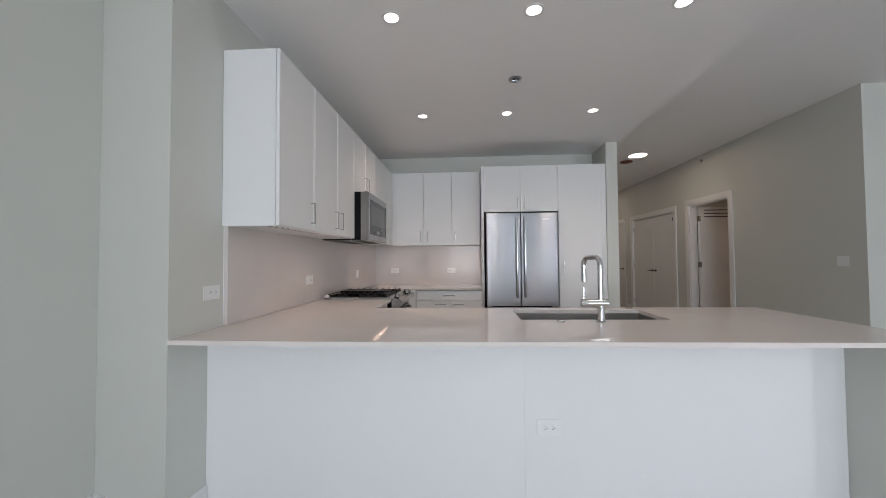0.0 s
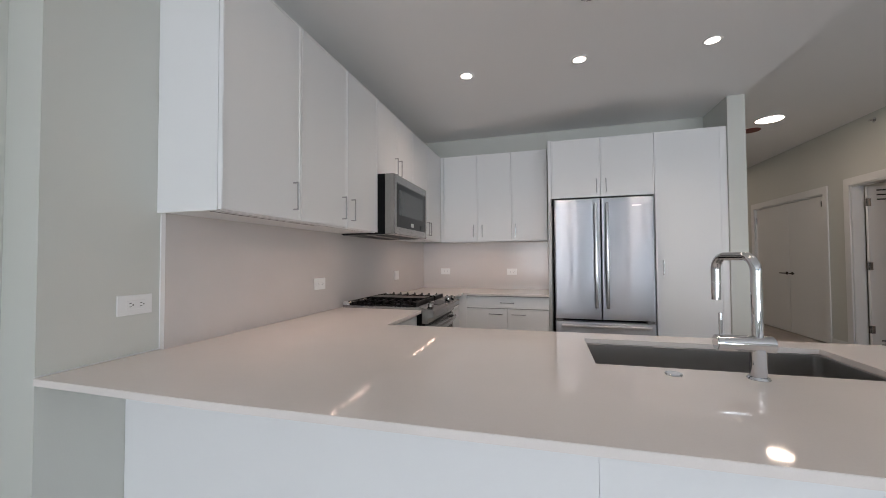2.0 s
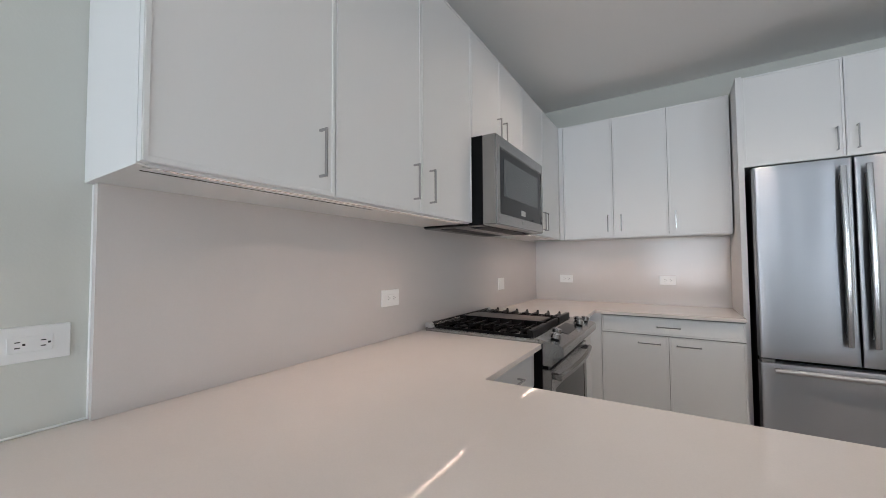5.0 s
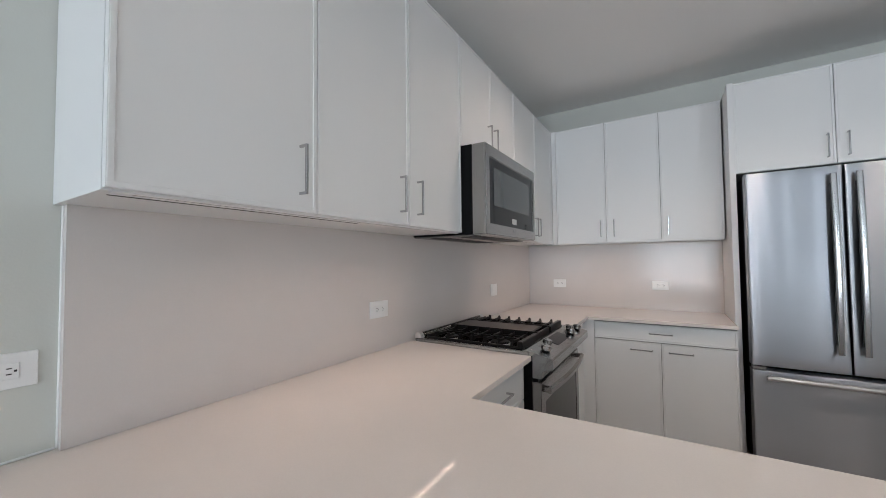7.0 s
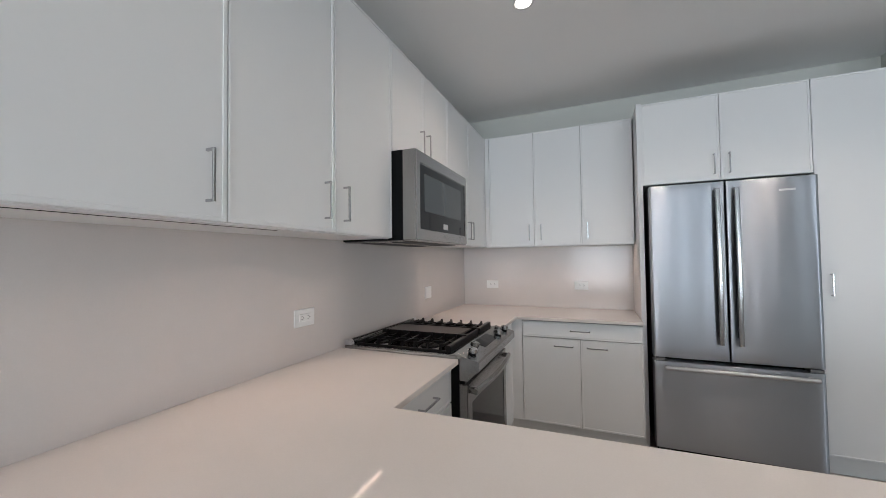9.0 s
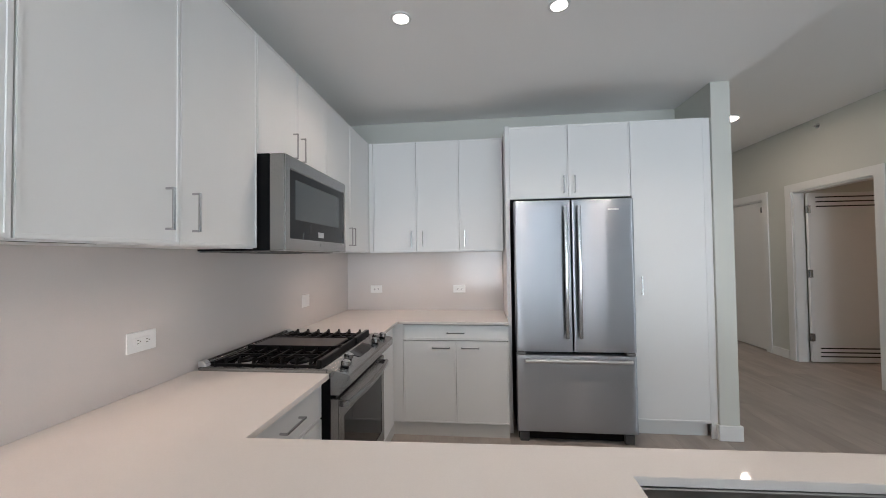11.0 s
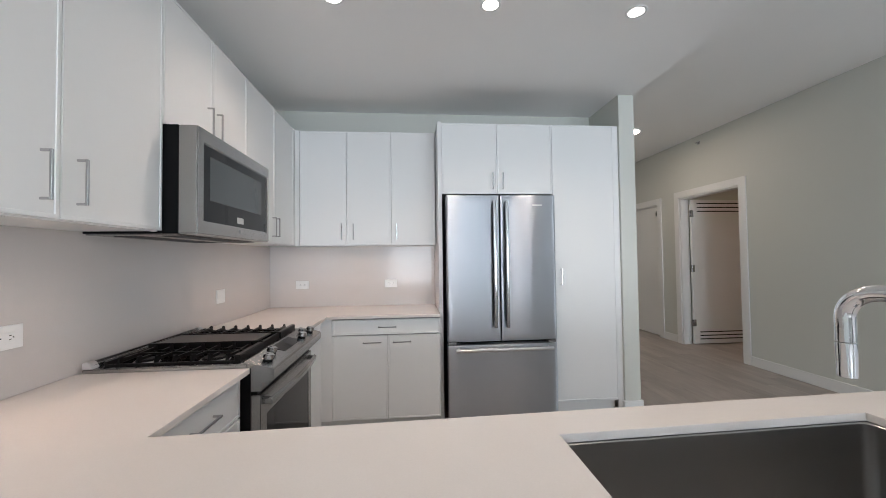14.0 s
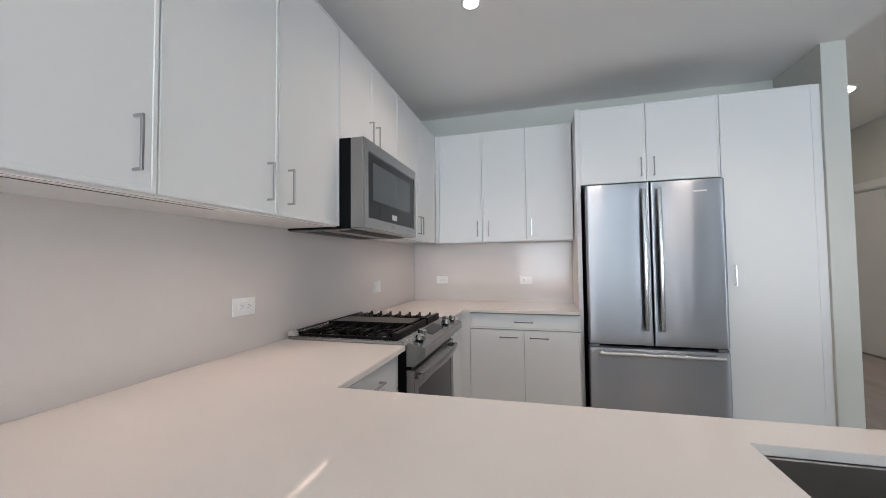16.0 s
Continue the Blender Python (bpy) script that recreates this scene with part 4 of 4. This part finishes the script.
part("valve_body", bm, CHROME, tap, "horizontal chrome valve body", True)
part("lever", cyl((FXY.x - 0.094, FXY.y, TOP + 0.122), (FXY.x - 0.094, FXY.y, TOP + 0.195), 0.0055, 12, None, None, 0.001), CHROME, tap, "thin upright lever", True)
WAY = Vector((-0.23, 0.97, 0)).normalized()
U = Vector((0, 0, 1))
base = Vector((FXY.x, FXY.y, 0))
R, TT1, REACH, TR = 0.045, TOP + 0.368, 0.172, 0.0143
pts = [base + U * (TOP + 0.10), base + U * (TOP + 0.2)] + arc(base + WAY * R + U * (TT1 - R), -WAY, U, R, 0, 90) + arc(base + WAY * (REACH - R) + U * (TT1 - R), U, WAY, R, 0, 90) + [base + WAY * REACH + U * (TT1 - 0.088)]
part("spout", tube(pts, TR, 24), CHROME, tap, "squared chrome spout", True)
nz = base + WAY * REACH
part("spray_head", cyl(nz + U * (TT1 - 0.090), nz + U * (TT1 - 0.150), TR + 0.0004, 24, None, TR - 0.0005, 0.001), CHROME, tap, "pull-down spray head", True)
part("button", cyl((0.818, 1.955, TOP), (0.818, 1.955, TOP + 0.006), 0.026, 28, None, 0.023, 0.002), CHROME, tagged(thing("air_switch", (0.818, 1.955, TOP), "small round chrome push button on the worktop", "switch")), "", True)


# ---- outlets and switches ----
def outlet(side, face, u, z, kind_label, duplex=True, w=0.116, h=0.073):
    o = thing("outlet", {"E": (face, u, z), "S": (u, face, z), "W": (face, u, z)}[side], kind_label, "outlet", "wall outlets")
    p = part("cover", box(*facing(side, face, u - w / 2, u + w / 2, 0.0005, 0.006, z - h / 2, z + h / 2), 0.0015), PLASTIC, o)
    if duplex:
        rc = part("receptacle", box(*facing(side, face, u - 0.034, u + 0.034, 0.006, 0.0085, z - 0.017, z + 0.017), 0.001), PLASTIC, o)
        for q in (-0.019, 0.019):
            for dz, dh, du in ((0.006, 0.0012, 0.004), (-0.006, 0.0012, 0.004)):
                part("slot", box(*facing(side, face, u + q - du, u + q + du, 0.0083, 0.0089, z + dz - dh, z + dz + dh)), SLOT, rc)
            part("slot", box(*facing(side, face, u + q + 0.007, u + q + 0.0115, 0.0083, 0.0089, z - 0.0022, z + 0.0022)), SLOT, rc)
    return o


outlet("E", WALL_W, 1.686, 1.108, "white double outlet plate on the grey wall", True, 0.124, 0.076)
outlet("E", WALL_W + SPL, 2.838, 1.11, "white double outlet on the stone backsplash", True, 0.124, 0.078)
outlet("S", BACK_Y - SPL, -0.775, 1.118, "white double outlet on the stone backsplash")
outlet("S", BACK_Y - SPL, 0.043, 1.118, "white double outlet on the stone backsplash")
outlet("S", PF + swing(0.684) + 0.0005, 0.684, 0.431, "white double outlet on the peninsula panel", True, 0.118, 0.08)
o = thing("blank_plate", (WALL_W + SPL, 4.168, 1.108), "plain white cover plate on the stone backsplash", "plate")
part("cover", box(*facing("E", WALL_W + SPL, 4.112, 4.224, 0.0005, 0.006, 1.062, 1.154), 0.0015), PLASTIC, o)
part("insert", box(*facing("E", WALL_W + SPL, 4.136, 4.2, 0.006, 0.008, 1.078, 1.138), 0.001), PLASTIC, o)
o = thing("light_switch", (HALL_X, 4.065, 1.227), "white two-gang rocker switch on the grey wall", "switch")
part("cover", box(*facing("W", HALL_X, 4.0, 4.13, 0.0005, 0.006, 1.17, 1.284), 0.0015), PLASTIC, o)
for q in (4.042, 4.088):
    part("rocker", box(*facing("W", HALL_X, q - 0.016, q + 0.016, 0.006, 0.010, 1.195, 1.26), 0.002), PLASTIC, o)

# ---- ceiling fittings ----
dl = thing("recessed_light", (-0.168, 3.515, CEIL), "small round recessed ceiling light, switched on", "light", "recessed ceiling lights")


def ring(x, y, r0, r1, z0, z1, n=36):
    bm = bmesh.new()
    rr = [[bm.verts.new((x + r * math.cos(2 * math.pi * k / n), y + r * math.sin(2 * math.pi * k / n), z)) for k in range(n)] for r, z in ((r1, z1), (r1 - 0.001, z0 + 0.002), (r1 - 0.004, z0), (r0, z0 + 0.001), (r0 - 0.002, z1))]
    for a, b in zip(rr, rr[1:]):
        for k in range(n):
            bm.faces.new((a[k], a[(k + 1) % n], b[(k + 1) % n], b[k]))
    return bm


part("trim_ring", ring(-0.168, 3.515, 0.044, 0.06, CEIL - 0.005, CEIL), TRIM, dl, "", True)
part("lens", cyl((-0.168, 3.515, CEIL - 0.003), (-0.168, 3.515, CEIL - 0.0005), 0.044, 32), LAMP, dl, "glowing lamp lens")
for x, y in DOWNLIGHTS[1:]:
    copy_thing(dl, Matrix.Translation((x, y, CEIL)))
hl = thing("hall_light", (3.25, 6.32, HIGH), "round flush hall ceiling light, switched on", "light")
part("trim_ring", ring(3.25, 6.32, 0.14, 0.155, HIGH - 0.012, HIGH), TRIM, hl, "", True)
part("lens", cyl((3.25, 6.32, HIGH - 0.008), (3.25, 6.32, HIGH - 0.001), 0.14, 40), HALL_LAMP, hl, "glowing lamp lens")
copy_thing(hl, Matrix.Translation((3.25, 9.9, HIGH)))
bl = thing("bedroom_light", (6.0, 4.9, HIGH), "dim warm round ceiling light in the side room", "light")
part("trim_ring", ring(6.0, 4.9, 0.14, 0.155, HIGH - 0.012, HIGH), TRIM, bl, "", True)
part("lens", cyl((6.0, 4.9, HIGH - 0.008), (6.0, 4.9, HIGH - 0.001), 0.14, 40), WARM_LAMP, bl, "glowing warm lamp lens")
# plain dull red disc near the hall light, of no known use
rd = thing("ceiling_speaker", (3.24, 6.75, HIGH), "round dull red cover plate on the hall ceiling", "cover plate")
part("cover", cyl((3.24, 6.75, HIGH - 0.012), (3.24, 6.75, HIGH), 0.11, 32, None, None, 0.003), RED, rd, "", True)
sd = thing("ceiling_sprinkler", (0.69, 2.81, CEIL), "round metal ceiling sprinkler with dark slots", "sprinkler")
part("escutcheon", ring(0.69, 2.81, 0.034, 0.058, CEIL - 0.006, CEIL), NICKEL, sd, "", True)
part("recess", cyl((0.69, 2.81, CEIL - 0.002), (0.69, 2.81, CEIL - 0.0005), 0.036, 24), SLOT, sd)
bm = cyl((0.69, 2.81, CEIL - 0.03), (0.69, 2.81, CEIL - 0.001), 0.009, 14)
for a in range(4):
    c, s = math.cos(a * math.pi / 2 + 0.3), math.sin(a * math.pi / 2 + 0.3)
    tube([(0.69 + 0.006 * c, 2.81 + 0.006 * s, CEIL - 0.014), (0.69 + 0.03 * c, 2.81 + 0.03 * s, CEIL - 0.012)], 0.004, 8, bm)
part("head", bm, NICKEL, sd, "", True)
sw = thing("wall_sprinkler", (HALL_X, 6.4, 2.965), "small chrome sidewall sprinkler high on the wall", "sprinkler")
part("flange", cyl((HALL_X - 0.006, 6.4, 2.965), (HALL_X, 6.4, 2.965), 0.03, 24, None, None, 0.001), CHROME, sw, "", True)
part("head", cyl((HALL_X - 0.05, 6.4, 2.965), (HALL_X - 0.005, 6.4, 2.965), 0.01, 16), CHROME, sw, "", True)

# ---- floor planks ----
fl = thing("floor", (0, 0, 0), "grey-brown oak plank floor", "floor", kind="structure")
part("underlay", box(CHASE_X - 0.14, 7.0, LIVING_Y - 0.2, HALL_END, -0.12, -0.0075), SLOT, fl)
PW, PL = 0.18, 1.22


def plank_bm(x0, y0, length):
    b = bmesh.new()
    lo, hi, e = -0.0074, 0.0, 0.0012
    pts = [(x0, y0, lo), (x0 + PW, y0, lo), (x0 + PW, y0 + length, lo), (x0, y0 + length, lo)]
    a = [b.verts.new(p) for p in pts]
    m = [b.verts.new((p[0], p[1], hi - e)) for p in pts]
    t = [b.verts.new((p[0] + (e if p[0] == x0 else -e), p[1] + (e if p[1] == y0 else -e), hi)) for p in pts]
    for q, r in ((a, m), (m, t)):
        for k in range(4):
            b.faces.new((q[k], q[(k + 1) % 4], r[(k + 1) % 4], r[k]))
    b.faces.new(t)
    return b


proto = plank_bm(0, 0, PL)
plank_mesh = bpy.data.meshes.new("plank")
proto.to_mesh(plank_mesh)
proto.free()
plank_mesh.materials.append(WOOD)
rest_v, rest_f = [], []
rng = random.Random(4)
for i in range(int((7.0 - CHASE_X) / PW) + 1):
    x = CHASE_X - 0.1 + i * PW
    y = LIVING_Y - 0.2 - rng.random() * PL
    while y < HALL_END:
        if -0.6 < x < 4.4 and 1.6 < y < 7.2:
            ob = new("plank", plank_mesh)
            ob.parent = fl
            ob.location = (x, y, 0)
        else:
            n = len(rest_v)
            e = 0.0012
            rest_v += [(x, y, -0.002), (x + PW, y, -0.002), (x + PW, y + PL, -0.002), (x, y + PL, -0.002), (x + e, y + e, 0), (x + PW - e, y + e, 0), (x + PW - e, y + PL - e, 0), (x + e, y + PL - e, 0)]
            rest_f += [(n + 4, n + 5, n + 6, n + 7), (n, n + 1, n + 5, n + 4), (n + 1, n + 2, n + 6, n + 5), (n + 2, n + 3, n + 7, n + 6), (n + 3, n, n + 4, n + 7)]
        y += PL
me = bpy.data.meshes.new("far_planks")
me.from_pydata(rest_v, [], rest_f)
me.materials.append(WOOD)
far = new("far_planks", me)
far.parent = fl
tagged(far, kind="stuff")
